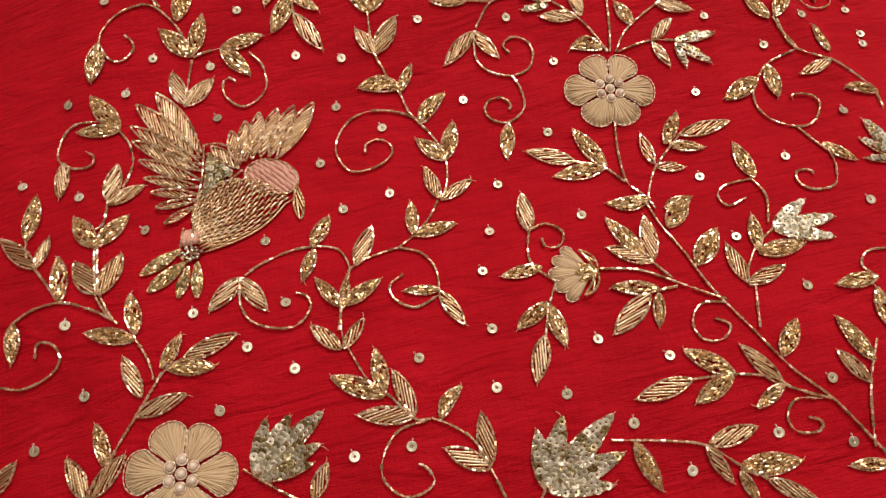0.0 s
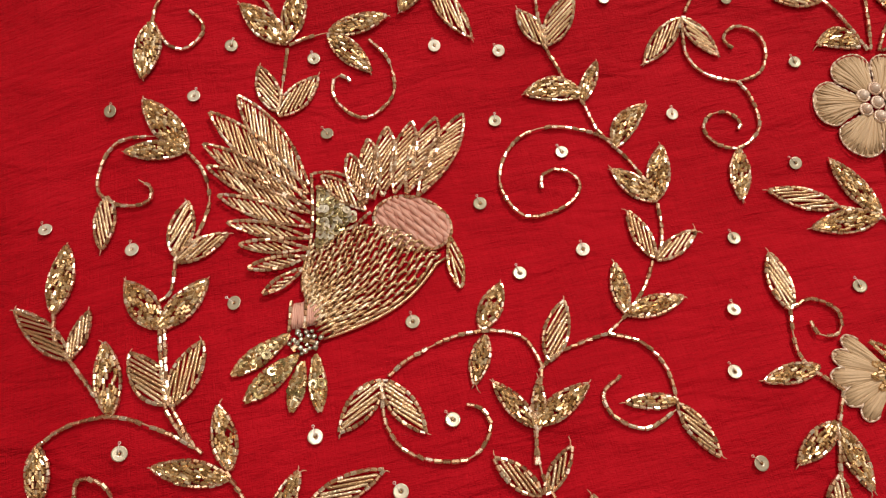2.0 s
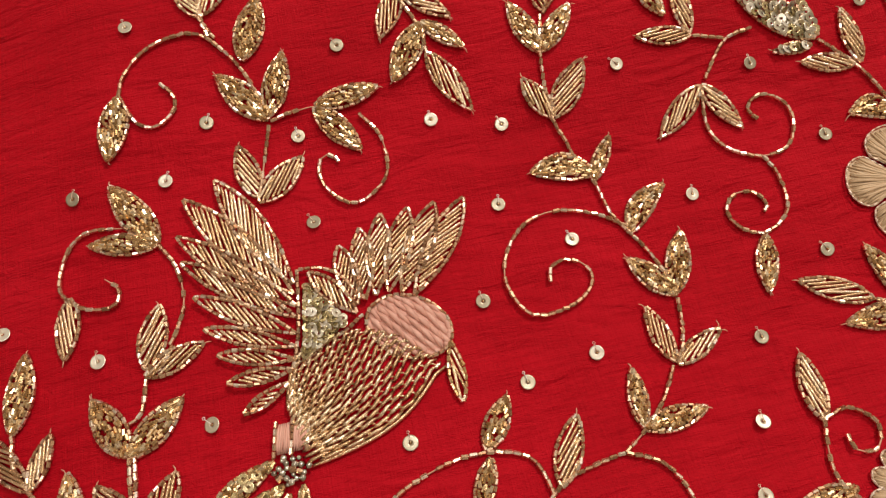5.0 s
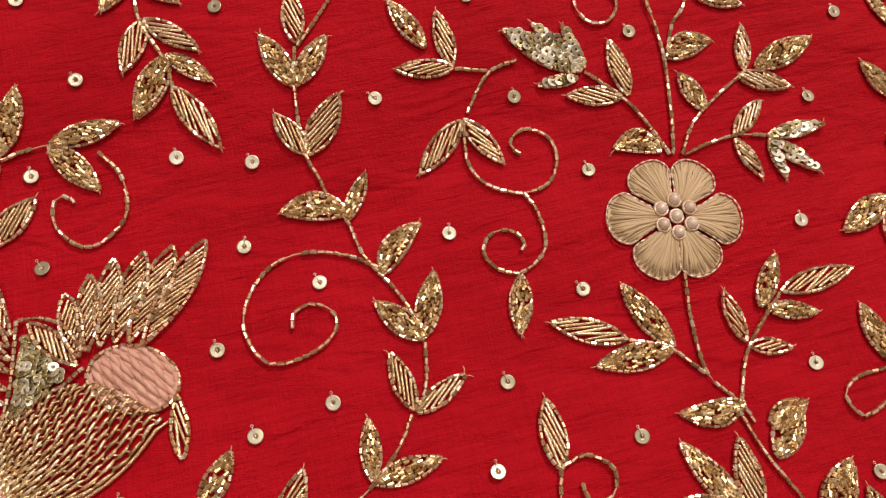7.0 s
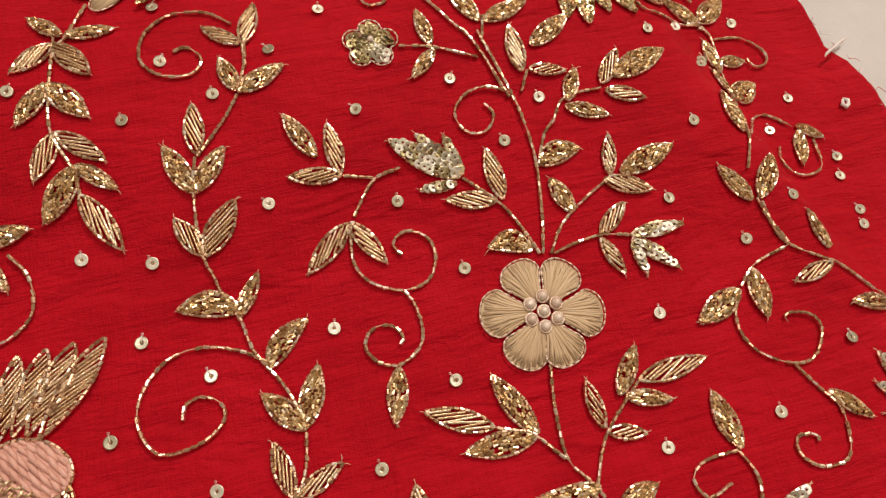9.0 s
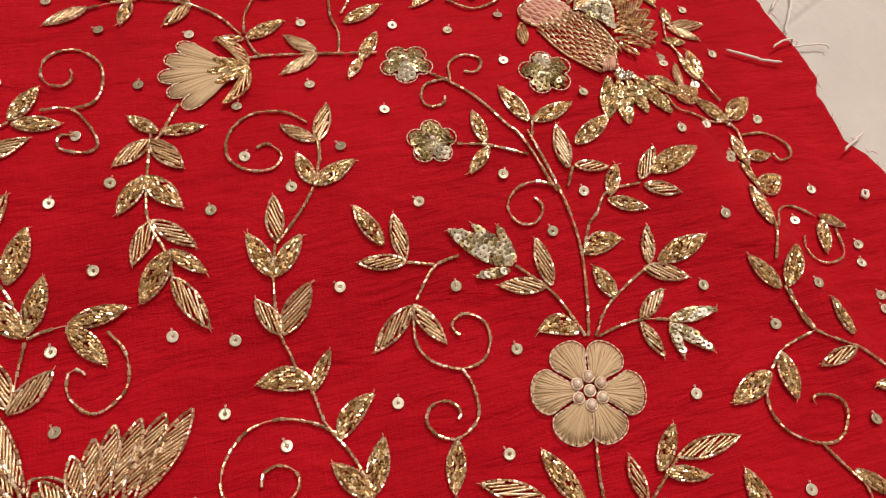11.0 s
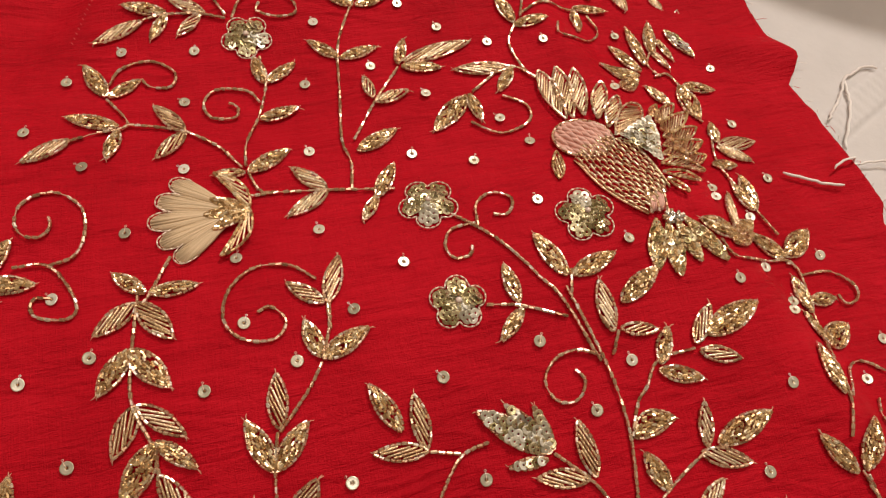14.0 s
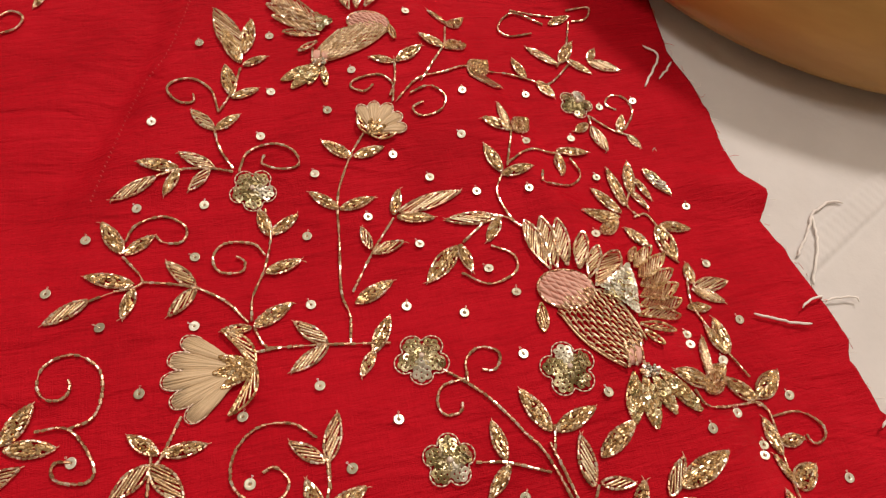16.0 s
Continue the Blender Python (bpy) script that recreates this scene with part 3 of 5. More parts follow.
    def patch(self, cx, cy, a, b):
        """Two bands of pink satin stitch with a row of gold beads between them and at their sides."""
        def lie(u, v, lift):
            return on(cx + u * a + v * b * 0.2, cy + v * b, lift)
        for side in (-0.55, 0.55):
            batch = Batch()
            for k in range(6):
                u = side + 0.40 * (2 * (k + 0.5) / 6 - 1)
                tube(batch, [lie(u + R.gauss(0, 0.03), v, 0.0005 + 0.0009 * (1 - v * v)) - self.origin for v in (-1, -0.5, 0, 0.5, 1)], a * 0.10, 6)
            part("rump", batch.mesh("rump", PINK, True), self.ob, "pink silk satin-stitched rump")
        for u in (-1.1, 0.0, 1.1):
            batch = Batch()
            bead_row(batch, even([lie(u, v / 4, 0.0002) for v in range(-5, 6)], BEAD_LONG), self.origin, 0.0011)
            part("bead_seam", batch.mesh("bead_seam", GOLD_BEAD), self.ob, kind="stuff")

    def cluster(self, cx, cy, r):
        for k in range(22):
            a, d = k * 2.4 + R.gauss(0, 0.2), r * math.sqrt((k + 0.3) / 22)
            p = on(cx + d * math.cos(a), cy + d * 0.75 * math.sin(a), 0.0010 + R.uniform(0, 0.0007))
            n = Vector((R.gauss(0, 0.3), R.gauss(0, 0.3), 1)).normalized()
            size = R.uniform(0.0013, 0.0018)
            piece("silver_bead", "silver" if R.random() < 0.6 else "bead", self.ob, self.origin, p, frame_of(Vector((math.cos(a), math.sin(a), 0)), n), (size, size, size))

    def panel(self, ax, ay, bx, by, cx, cy):
        a, b, c, size = Vector((ax, ay)), Vector((bx, by)), Vector((cx, cy)), 0.0025
        rows = max(3, round((c - a).length / (size * 0.55)))
        for i in range(rows):
            p = a.lerp(c, (i + 0.5) / rows)
            w = 1 - abs(2 * (i + 0.5) / rows - 1)
            count = max(1, round((b - (a + c) / 2).length * w / (size * 0.5)))
            for j in range(count):
                q = p + (b - (a + c) / 2) * w * (j + 0.3) / count
                scatter_disc(self.ob, self.origin, on(q.x, q.y, 0.0012 + 0.0001 * i), "olive" if R.random() < self.dull else "disc", size, Vector((*(b - a), 0)), 12)


# ---- the setting ----
def edge_x(y):
    """The outer, torn edge of the silk."""
    ys = (-0.5000, -0.0500, 0.0340, 0.0601, 0.0713, 0.0789, 0.0916, 0.1005, 0.1076, 0.1174, 0.1359, 0.1553, 0.1675, 0.1724, 0.1799, 0.1919, 0.2080, 0.2270, 0.2509, 0.2674, 0.2992, 0.5000)
    xs = (0.2150, 0.1780, 0.1563, 0.1524, 0.1493, 0.1431, 0.1407, 0.1378, 0.1413, 0.1396, 0.1360, 0.1337, 0.1295, 0.1333, 0.1367, 0.1308, 0.1279, 0.1295, 0.1269, 0.1225, 0.1253, 0.1350)
    return float(np.interp(y, ys, xs)) + 0.0009 * noise.noise(Vector((0, y * 160, 0))) + 0.0004 * noise.noise(Vector((3, y * 600, 0)))


FLOOR_Z = -0.0225


def sheet_height(x, y):
    far = math.hypot(x, y)
    soft = noise.noise(Vector((x * 9, y * 9, 1))) * 0.0012 + noise.noise(Vector((x * 30, y * 22, 4))) * 0.0004
    crease = math.exp(-(((y - 0.2509) - 0.507 * (x - 0.131)) / 0.0024) ** 2)
    along, across = 0.89 * x + 0.455 * y, 0.89 * y - 0.455 * x
    hem = ease((across - 0.0587) / 0.0018) * (1 - ease((across - 0.0712) / 0.0018)) if x > 0.05 else 0.0
    pucker = hem * 0.00022 * math.sin(along * 1450 + 2.0 * noise.noise(Vector((along * 90, 0, 3))))
    groove = 0.0005 * (math.exp(-((across - 0.0587) / 0.0008) ** 2) + math.exp(-((across - 0.0722) / 0.0008) ** 2)) if x > 0.05 else 0.0
    soft += 0.0008 * hem + pucker - groove
    return FLOOR_Z + (soft - 0.0009 * crease if far < 0.7 else 0.0)


def grid(name, xs, ys, z, mat):
    verts = [(x, y, z(x, y)) for y in ys for x in xs]
    n = len(xs)
    faces = [(j * n + i, j * n + i + 1, (j + 1) * n + i + 1, (j + 1) * n + i) for j in range(len(ys) - 1) for i in range(n - 1)]
    return new(name, mesh_of(name, verts, faces, mat, True))


def make_silk():
    verts, faces, n = [], [], 190
    ys = [-0.36 + 0.0026 * k for k in range(300)]
    for y in ys:
        e = edge_x(y)
        for i in range(n + 1):
            x = e - (e + 0.40) * (1 - i / n) ** 1.15
            lump = 0.0007 * noise.noise(Vector((x * 22, y * 60, 0.3))) + 0.0004 * noise.noise(Vector((x * 60, y * 150, 2)))
            z = height(x, y) - 0.0004 + min(0.0, lump)
            valley = math.exp(-((x + 0.135 - 0.55 * (y - 0.262)) / 0.012) ** 2) * ease((y - 0.19) / 0.05) * ease((-0.10 - x) / 0.03)
            notch = math.exp(-((y - 0.166 - 0.25 * (x - 0.13)) / 0.006) ** 2) * ease((x - 0.085) / 0.03)
            ridge = math.exp(-((y - 0.186 + 0.35 * (x - 0.12)) / 0.010) ** 2) * ease((x - 0.09) / 0.03)
            z += -0.006 * valley - 0.003 * notch + 0.0055 * ridge
            lip = ease((x - e + 0.02) / 0.02)
            z = max(z, FLOOR_Z + 0.0022) + 0.0016 * lip * noise.noise(Vector((1, y * 45, 7)))
            verts.append((x, y, z))
    w = n + 1
    for j in range(len(ys) - 1):
        faces += [(j * w + i, j * w + i + 1, (j + 1) * w + i + 1, (j + 1) * w + i) for i in range(n)]
    ob = new("red_silk_cloth", mesh_of("red_silk_cloth", verts, faces, RED, True))
    thick = ob.modifiers.new("thickness", "SOLIDIFY")
    thick.thickness, thick.offset = 0.0003, -1
    return tagged(ob, "crimson slub silk cloth with a torn edge, laid over a white sheet", "cloth", kind="structure")


make_silk()
coarse = [-2.2, -1.6, -1.0] + [-0.7 + 0.02 * k for k in range(38)] + [0.052 + 0.0013 * k for k in range(136)] + [0.2308 + 0.006 * k for k in range(18)] + [0.34 + 0.02 * k for k in range(19)] + [1.0, 1.6, 2.2]
tagged(grid("floor", coarse, coarse, sheet_height, SHEET), "creased off-white cotton sheet spread over the floor", "floor", kind="structure")


def box(name, size, place, mat):
    bm = bmesh.new()
    bmesh.ops.create_cube(bm, size=1.0, matrix=Matrix.Translation(place) @ Matrix.Diagonal((*size, 1)))
    me = bpy.data.meshes.new(name)
    bm.to_mesh(me)
    bm.free()
    me.materials.append(mat)
    return new(name, me)


# Walls and ceiling are added out of view to enclose and bounce the light.
for name, size, place in (("wall_north", (4.6, 0.1, 2.5), (0, 2.25, 1.22)), ("wall_south", (4.6, 0.1, 2.5), (0, -2.25, 1.22)),
                          ("wall_east", (0.1, 4.4, 2.5), (2.25, 0, 1.22)), ("wall_west", (0.1, 4.4, 2.5), (-2.25, 0, 1.22)), ("ceiling", (4.6, 4.6, 0.1), (0, 0, 2.52))):
    tagged(box(name, size, place, CEILING if name == "ceiling" else WALL), "unseen added " + name.split("_")[0] + " of the room", name.split("_")[0], kind="structure")


def wooden_vessel():
    """A wide turned vessel with a rounded foot, beside the silk."""
    ob = thing("wooden_vessel", (0.296, 0.404, FLOOR_Z), "large rounded honey-brown lacquered vessel standing on the white sheet", "vessel")
    rings = ((0.0, 0.003), (0.145, 0.0), (0.170, 0.001), (0.190, 0.005), (0.203, 0.011), (0.2095, 0.019), (0.2115, 0.027), (0.2105, 0.040), (0.206, 0.054), (0.196, 0.066), (0.182, 0.073), (0.172, 0.074), (0.166, 0.070), (0.170, 0.05), (0.165, 0.022), (0.0, 0.015))
    verts, faces, n = [], [], 96
    for r, z in rings:
        verts += [(max(r, 0.0005) * math.cos(2 * math.pi * k / n), max(r, 0.0005) * math.sin(2 * math.pi * k / n), z) for k in range(n)]
    for i in range(len(rings) - 1):
        faces += [(i * n + k, i * n + (k + 1) % n, (i + 1) * n + (k + 1) % n, (i + 1) * n + k) for k in range(n)]
    part("vessel_body", mesh_of("vessel_body", verts, faces, BROWN, True), ob)
    b = Batch()
    tube(b, [Vector((0.172 * math.cos(k * math.pi / 48), 0.172 * math.sin(k * math.pi / 48), 0.075)) for k in range(97)], 0.004, 8)
    part("rim", b.mesh("rim", BROWN, True), ob, "rounded lip")


wooden_vessel()


def loose_thread(label, points, radius=0.0005, lift=0.0006, mat=None):
    """A cotton thread lying on the silk or the sheet."""
    def lie(x, y):
        top = height(x, y) if x < edge_x(y) else sheet_height(x, y)
        return Vector((x, y, max(top, sheet_height(x, y)) + lift))
    flat = smooth_path(points, 0.002)
    pts = [lie(p.x + R.gauss(0, 0.0002), p.y + R.gauss(0, 0.0002)) for p in flat]
    ob = thing("cotton_thread", pts[0], label, "thread", "loose threads")
    b = Batch()
    tube(b, [p - pts[0] for p in pts], radius)
    part("strand", b.mesh("strand", mat or COTTON, True), ob)


BASTE = "short white cotton basting thread lying on the red silk"
FRAY = "loose white cotton thread trailing over the white sheet"
loose_thread(BASTE, ((0.1030, 0.1253), (0.1139, 0.1210), (0.1272, 0.1169)), 0.0006, 0.0016)
loose_thread(BASTE, ((0.1106, 0.2705), (0.1163, 0.2646), (0.1131, 0.2584), (0.1031, 0.2468)), 0.0006, 0.0008)
loose_thread(BASTE, ((0.1214, 0.2589), (0.1170, 0.2543), (0.1123, 0.2505)), 0.0006, 0.0008)
loose_thread("white cotton thread hanging over the torn silk edge", ((0.1253, 0.1242), (0.1314, 0.1270), (0.1396, 0.1270), (0.1543, 0.1259), (0.1558, 0.1232)), 0.0005, 0.0028)
loose_thread(BASTE, ((0.1370, 0.0730), (0.1435, 0.0768), (0.1517, 0.0805)), 0.0006, 0.0030)
loose_thread("small white knot of cotton thread on the red silk", ((0.1384, 0.0557), (0.1401, 0.0550), (0.1387, 0.0521), (0.1367, 0.0528), (0.1381, 0.0552)), 0.0008, 0.0016)
loose_thread(FRAY, ((0.1381, 0.1483), (0.1496, 0.1589), (0.1547, 0.1658), (0.1600, 0.1693), (0.1674, 0.1712), (0.1726, 0.1697)), 0.0006, 0.0013)
loose_thread(FRAY, ((0.1400, 0.1347), (0.1467, 0.1459), (0.1518, 0.1548), (0.1550, 0.1663)), 0.0006, 0.0013)
for k in range(46):
    y = 0.02 + 0.006 * k + R.uniform(-0.002, 0.002)
    x = edge_x(y)
    tip = (x + R.uniform(0.0008, 0.006), y + R.uniform(-0.004, 0.003))
    loose_thread("fine frayed silk fibre at the torn edge", ((x - 0.0015, y), ((x + tip[0]) / 2, y + R.uniform(-0.001, 0.001)), tip), 0.00013, 0.0026, COTTON if k % 3 else STITCH)


def running_stitch(*points):
    """A dotted line of tiny faded stitches."""
    path = smooth_path(points, 0.0011)
    ob = thing("running_stitch", path[0], "dotted line of tiny faded pink stitches in the silk", "stitching")
    b = Batch()
    for a, c in zip(path[::2], path[1::2]):
        d = Matrix.Rotation(0.9, 3, "Z") @ (c - a)
        mid = (a + c) / 2
        tube(b, [mid - d * 0.55 + Vector((0, 0, 0.0001)) - path[0], mid + Vector((0, 0, 0.0003)) - path[0], mid + d * 0.55 + Vector((0, 0, 0.0001)) - path[0]], 0.00011, 4)
    part("stitches", b.mesh("stitches", STITCH, True), ob, kind="stuff")


running_stitch((-0.0950, 0.3250), (-0.0984, 0.3161), (-0.1105, 0.2856), (-0.1221, 0.2674), (-0.1330, 0.2421), (-0.1435, 0.2156))

# ---- flowers and birds ----
flower(-0.0021, 0.0003, 0.0182, -12)
flower(-0.1860, -0.1131, 0.0185, -14)
half_flower(-0.0330, -0.0752, 0.0150, 170, 23)
half_flower(-0.0933, 0.1384, 0.0262, 180, 18)
half_flower(-0.0326, 0.2293, 0.0150, 52, 25)
bird = Bird(-0.1537, -0.0126, "hummingbird of gold wire and beads with a pink silk head")
bird.feather(-0.1686, 0.0070, -0.1841, 0.0389, 0.2, "wire")
bird.feather(-0.1690, 0.0042, -0.1925, 0.0350, 0.18, "wire")
bird.feather(-0.1689, 0.0013, -0.1954, 0.0254, 0.16, "wire")
bird.feather(-0.1693, -0.0016, -0.1950, 0.0183, 0.16, "wire")
bird.feather(-0.1699, -0.0056, -0.1929, 0.0087, 0.17, "wire")
bird.feather(-0.1706, -0.0087, -0.1913, 0.0001, 0.17, "wire")
bird.feather(-0.1714, -0.0117, -0.1889, -0.0069, 0.2, "wire")
bird.feather(-0.1720, -0.0140, -0.1874, -0.0141, 0.22, "wire")
bird.feather(-0.1733, -0.0169, -0.1845, -0.0220, 0.24, "wire")
bird.feather(-0.1546, -0.0037, -0.1647, 0.0093, 0.28, "wire")
bird.feather(-0.1543, -0.0018, -0.1562, 0.0148, 0.3, "wire")
bird.feather(-0.1522, -0.0008, -0.1500, 0.0184, 0.27, "wire")
bird.feather(-0.1494, -0.0003, -0.1441, 0.0213, 0.25, "wire")
bird.feather(-0.1462, -0.0001, -0.1368, 0.0216, 0.25, "wire")
bird.feather(-0.1429, -0.0006, -0.1297, 0.0216, 0.25, "wire")
bird.feather(-0.1401, -0.0022, -0.1219, 0.0214, 0.22, "wire")
bird.feather(-0.1339, -0.0152, -0.1343, -0.0301, 0.3, "beak")
bird.head(-0.1429, -0.0093, 0.0104, 0.0074, -30)
bird.body(-0.1745, -0.0236, -0.1721, -0.0363, -0.1686, -0.0086, -0.1373, -0.0199)
bird.patch(-0.1745, -0.0292, 0.0035, 0.0033)
bird.cluster(-0.1757, -0.0364, 0.0042)
bird.panel(-0.1658, 0.0065, -0.1569, -0.0054, -0.1686, -0.0121)
bird.bead_line((-0.1674, 0.0106), (-0.1682, 0.0026), (-0.1694, -0.0056), (-0.1715, -0.0134), (-0.1737, -0.0236))
bird.bead_line((-0.1672, 0.0104), (-0.1619, 0.0099), (-0.1567, 0.0064), (-0.1532, -0.0004))
bird.bead_line((-0.1533, -0.0041), (-0.1581, -0.0073), (-0.1640, -0.0096), (-0.1698, -0.0138))
bird.feather(-0.1790, -0.0337, -0.1942, -0.0412, 0.3, "tail")
bird.feather(-0.1775, -0.0392, -0.1918, -0.0482, 0.33, "tail")
bird.feather(-0.1768, -0.0412, -0.1812, -0.0529, 0.33, "tail")
bird.feather(-0.1735, -0.0400, -0.1746, -0.0543, 0.3, "tail")
bird = Bird(0.0378, 0.1295, "small gold bird with a beaded wing fan and pink head", 0.3)
bird.feather(0.0228, 0.1549, 0.0190, 0.1784, 0.26, "wire")
bird.feather(0.0254, 0.1549, 0.0258, 0.1784, 0.26, "wire")
bird.feather(0.0297, 0.1550, 0.0317, 0.1761, 0.26, "wire")
bird.feather(0.0338, 0.1525, 0.0398, 0.1682, 0.3, "wire")
bird.feather(0.0360, 0.1479, 0.0437, 0.1611, 0.3, "wire")
bird.feather(0.0372, 0.1438, 0.0531, 0.1591, 0.3, "wire")
bird.feather(0.0564, 0.1543, 0.0647, 0.1625, 0.23, "bead")
bird.feather(0.0580, 0.1517, 0.0724, 0.1626, 0.23, "bead")
bird.feather(0.0567, 0.1463, 0.0765, 0.1578, 0.23, "bead")
bird.feather(0.0542, 0.1411, 0.0768, 0.1501, 0.23, "bead")
bird.feather(0.0511, 0.1359, 0.0760, 0.1432, 0.23, "bead")
bird.feather(0.0491, 0.1320, 0.0740, 0.1359, 0.23, "bead")
bird.feather(0.0475, 0.1287, 0.0688, 0.1287, 0.23, "bead")
bird.feather(0.0467, 0.1255, 0.0598, 0.1208, 0.23, "bead")
bird.feather(0.0473, 0.1227, 0.0530, 0.1161, 0.23, "bead")
bird.feather(0.0145, 0.1417, 0.0117, 0.1296, 0.35, "beak")
bird.head(0.0258, 0.1456, 0.0103, 0.0083, -16)
bird.body(0.0467, 0.1188, 0.0363, 0.1109, 0.0413, 0.1405, 0.0196, 0.1372, 13)
bird.patch(0.0404, 0.1151, 0.0026, 0.0039)
bird.cluster(0.0435, 0.1081, 0.0034)
bird.panel(0.0541, 0.1521, 0.0386, 0.1431, 0.0474, 0.1292)
bird.feather(0.0378, 0.1087, 0.0326, 0.0914, 0.36, "tail")
bird.feather(0.0411, 0.1069, 0.0396, 0.0882, 0.34, "tail")
bird.feather(0.0444, 0.1068, 0.0482, 0.0917, 0.34, "tail")
bird.feather(0.0473, 0.1081, 0.0580, 0.0910, 0.3, "tail")
bird = Bird(-0.0393, 0.2794, "gold hummingbird with spread wire wings and pink head")
bird.feather(-0.0442, 0.2905, -0.0674, 0.3135, 0.22, "wire")
bird.feather(-0.0446, 0.2885, -0.0670, 0.3046, 0.22, "wire")
bird.feather(-0.0454, 0.2860, -0.0654, 0.2975, 0.22, "wire")
bird.feather(-0.0463, 0.2835, -0.0620, 0.2875, 0.22, "wire")
bird.feather(-0.0479, 0.2797, -0.0568, 0.2755, 0.26, "wire")
bird.feather(-0.0311, 0.2960, -0.0343, 0.3123, 0.25, "wire")
bird.feather(-0.0279, 0.2963, -0.0237, 0.3127, 0.25, "wire")
bird.feather(-0.0239, 0.2967, -0.0118, 0.3128, 0.25, "wire")
bird.feather(-0.0149, 0.2851, -0.0138, 0.2767, 0.35, "beak")
bird.head(-0.0240, 0.2881, 0.0090, 0.0059, -17)
bird.body(-0.0483, 0.2750, -0.0448, 0.2688, -0.0372, 0.2850, -0.0162, 0.2820, 13)
bird.patch(-0.0473, 0.2726, 0.0034, 0.0029)
bird.cluster(-0.0486, 0.2681, 0.0029)
bird.panel(-0.0462, 0.2964, -0.0390, 0.2903, -0.0461, 0.2853)
bird.feather(-0.0502, 0.2676, -0.0659, 0.2612, 0.3, "tail")
bird.feather(-0.0499, 0.2666, -0.0623, 0.2564, 0.3, "tail")
bird.feather(-0.0490, 0.2659, -0.0552, 0.2573, 0.35, "tail")
bird.feather(-0.0474, 0.2663, -0.0477, 0.2555, 0.3, "tail")

# ---- sprays of leaves and stems ----
leaf(-0.2050, 0.0665, -0.2098, 0.0491, 0.5, "bead")
vine((-0.1687, 0.0530), (-0.1701, 0.0624), (-0.1755, 0.0728), (-0.1834, 0.0802), (-0.1952, 0.0787), (-0.2027, 0.0723), (-0.2049, 0.0664))
vine((-0.2038, 0.0637), (-0.2013, 0.0582), (-0.1967, 0.0562), (-0.1914, 0.0598), (-0.1910, 0.0643), (-0.1940, 0.0680))
vine((-0.1810, 0.0868), (-0.1801, 0.0824), (-0.1777, 0.0775))
leaf(-0.1717, 0.0698, -0.1647, 0.0869, 0.5, "bead")
leaf(-0.1677, 0.0527, -0.1791, 0.0672, 0.5, "bead")
leaf(-0.1675, 0.0535, -0.1608, 0.0701, 0.45, "bead")
vine((-0.1674, 0.0520), (-0.1628, 0.0534), (-0.1553, 0.0540))
leaf(-0.1552, 0.0541, -0.1375, 0.0561, 0.4, "bead")
leaf(-0.1555, 0.0539, -0.1453, 0.0399, 0.45, "bead")
vine((-0.1442, 0.0499), (-0.1397, 0.0427), (-0.1399, 0.0326), (-0.1459, 0.0268), (-0.1518, 0.0264), (-0.1570, 0.0329), (-0.1567, 0.0391), (-0.1537, 0.0403), (-0.1516, 0.0379))
vine((-0.1679, 0.0513), (-0.1703, 0.0434), (-0.1735, 0.0331))
leaf(-0.1743, 0.0324, -0.1768, 0.0472, 0.5, "wire")
leaf(-0.1740, 0.0309, -0.1607, 0.0411, 0.5, "wire")
leaf(-0.1999, 0.0249, -0.2102, 0.0425, 0.45, "bead")
leaf(-0.2000, 0.0246, -0.2171, 0.0280, 0.4, "bead")
vine((-0.2001, 0.0246), (-0.1964, 0.0179), (-0.1953, 0.0087), (-0.1974, 0.0020), (-0.1996, -0.0018))
vine((-0.2082, 0.0306), (-0.2172, 0.0317), (-0.2228, 0.0278), (-0.2256, 0.0196), (-0.2239, 0.0157))
vine((-0.2239, 0.0157), (-0.2184, 0.0116), (-0.2119, 0.0109), (-0.2103, 0.0148), (-0.2137, 0.0183))
leaf(-0.2229, 0.0158, -0.2250, 0.0004, 0.5, "wire")
leaf(-0.2054, -0.0067, -0.2011, 0.0089, 0.5, "wire")
leaf(-0.2058, -0.0082, -0.1915, -0.0028, 0.45, "wire")
vine((-0.1990, -0.0019), (-0.2019, -0.0069), (-0.2052, -0.0081))
vine((-0.2055, -0.0087), (-0.2070, -0.0164), (-0.2100, -0.0184))
leaf(-0.2104, -0.0256, -0.2186, -0.0107, 0.5, "bead")
leaf(-0.2102, -0.0258, -0.1977, -0.0149, 0.5, "bead")
leaf(-0.2099, -0.0448, -0.2181, -0.0303, 0.55, "wire")
leaf(-0.2091, -0.0456, -0.2001, -0.0310, 0.5, "wire")
vine((-0.2103, -0.0257), (-0.2104, -0.0346), (-0.2100, -0.0462))
vine((-0.2100, -0.0462), (-0.2081, -0.0502), (-0.2056, -0.0549))
vine((-0.0815, -0.0327), (-0.0865, -0.0396), (-0.0934, -0.0456), (-0.1001, -0.0497))
leaf(-0.0938, -0.0454, -0.0919, -0.0310, 0.4, "bead")
leaf(-0.0940, -0.0456, -0.0770, -0.0441, 0.4, "bead")
vine((-0.1001, -0.0497), (-0.1062, -0.0504), (-0.1153, -0.0524), (-0.1203, -0.0556))
leaf(-0.1170, -0.0536, -0.1086, -0.0387, 0.45, "wire")
vine((-0.1001, -0.0497), (-0.0925, -0.0536), (-0.0886, -0.0608), (-0.0888, -0.0702))
leaf(-0.0885, -0.0696, -0.1016, -0.0673, 0.35, "bead")
leaf(-0.0890, -0.0703, -0.0829, -0.0844, 0.4, "wire")
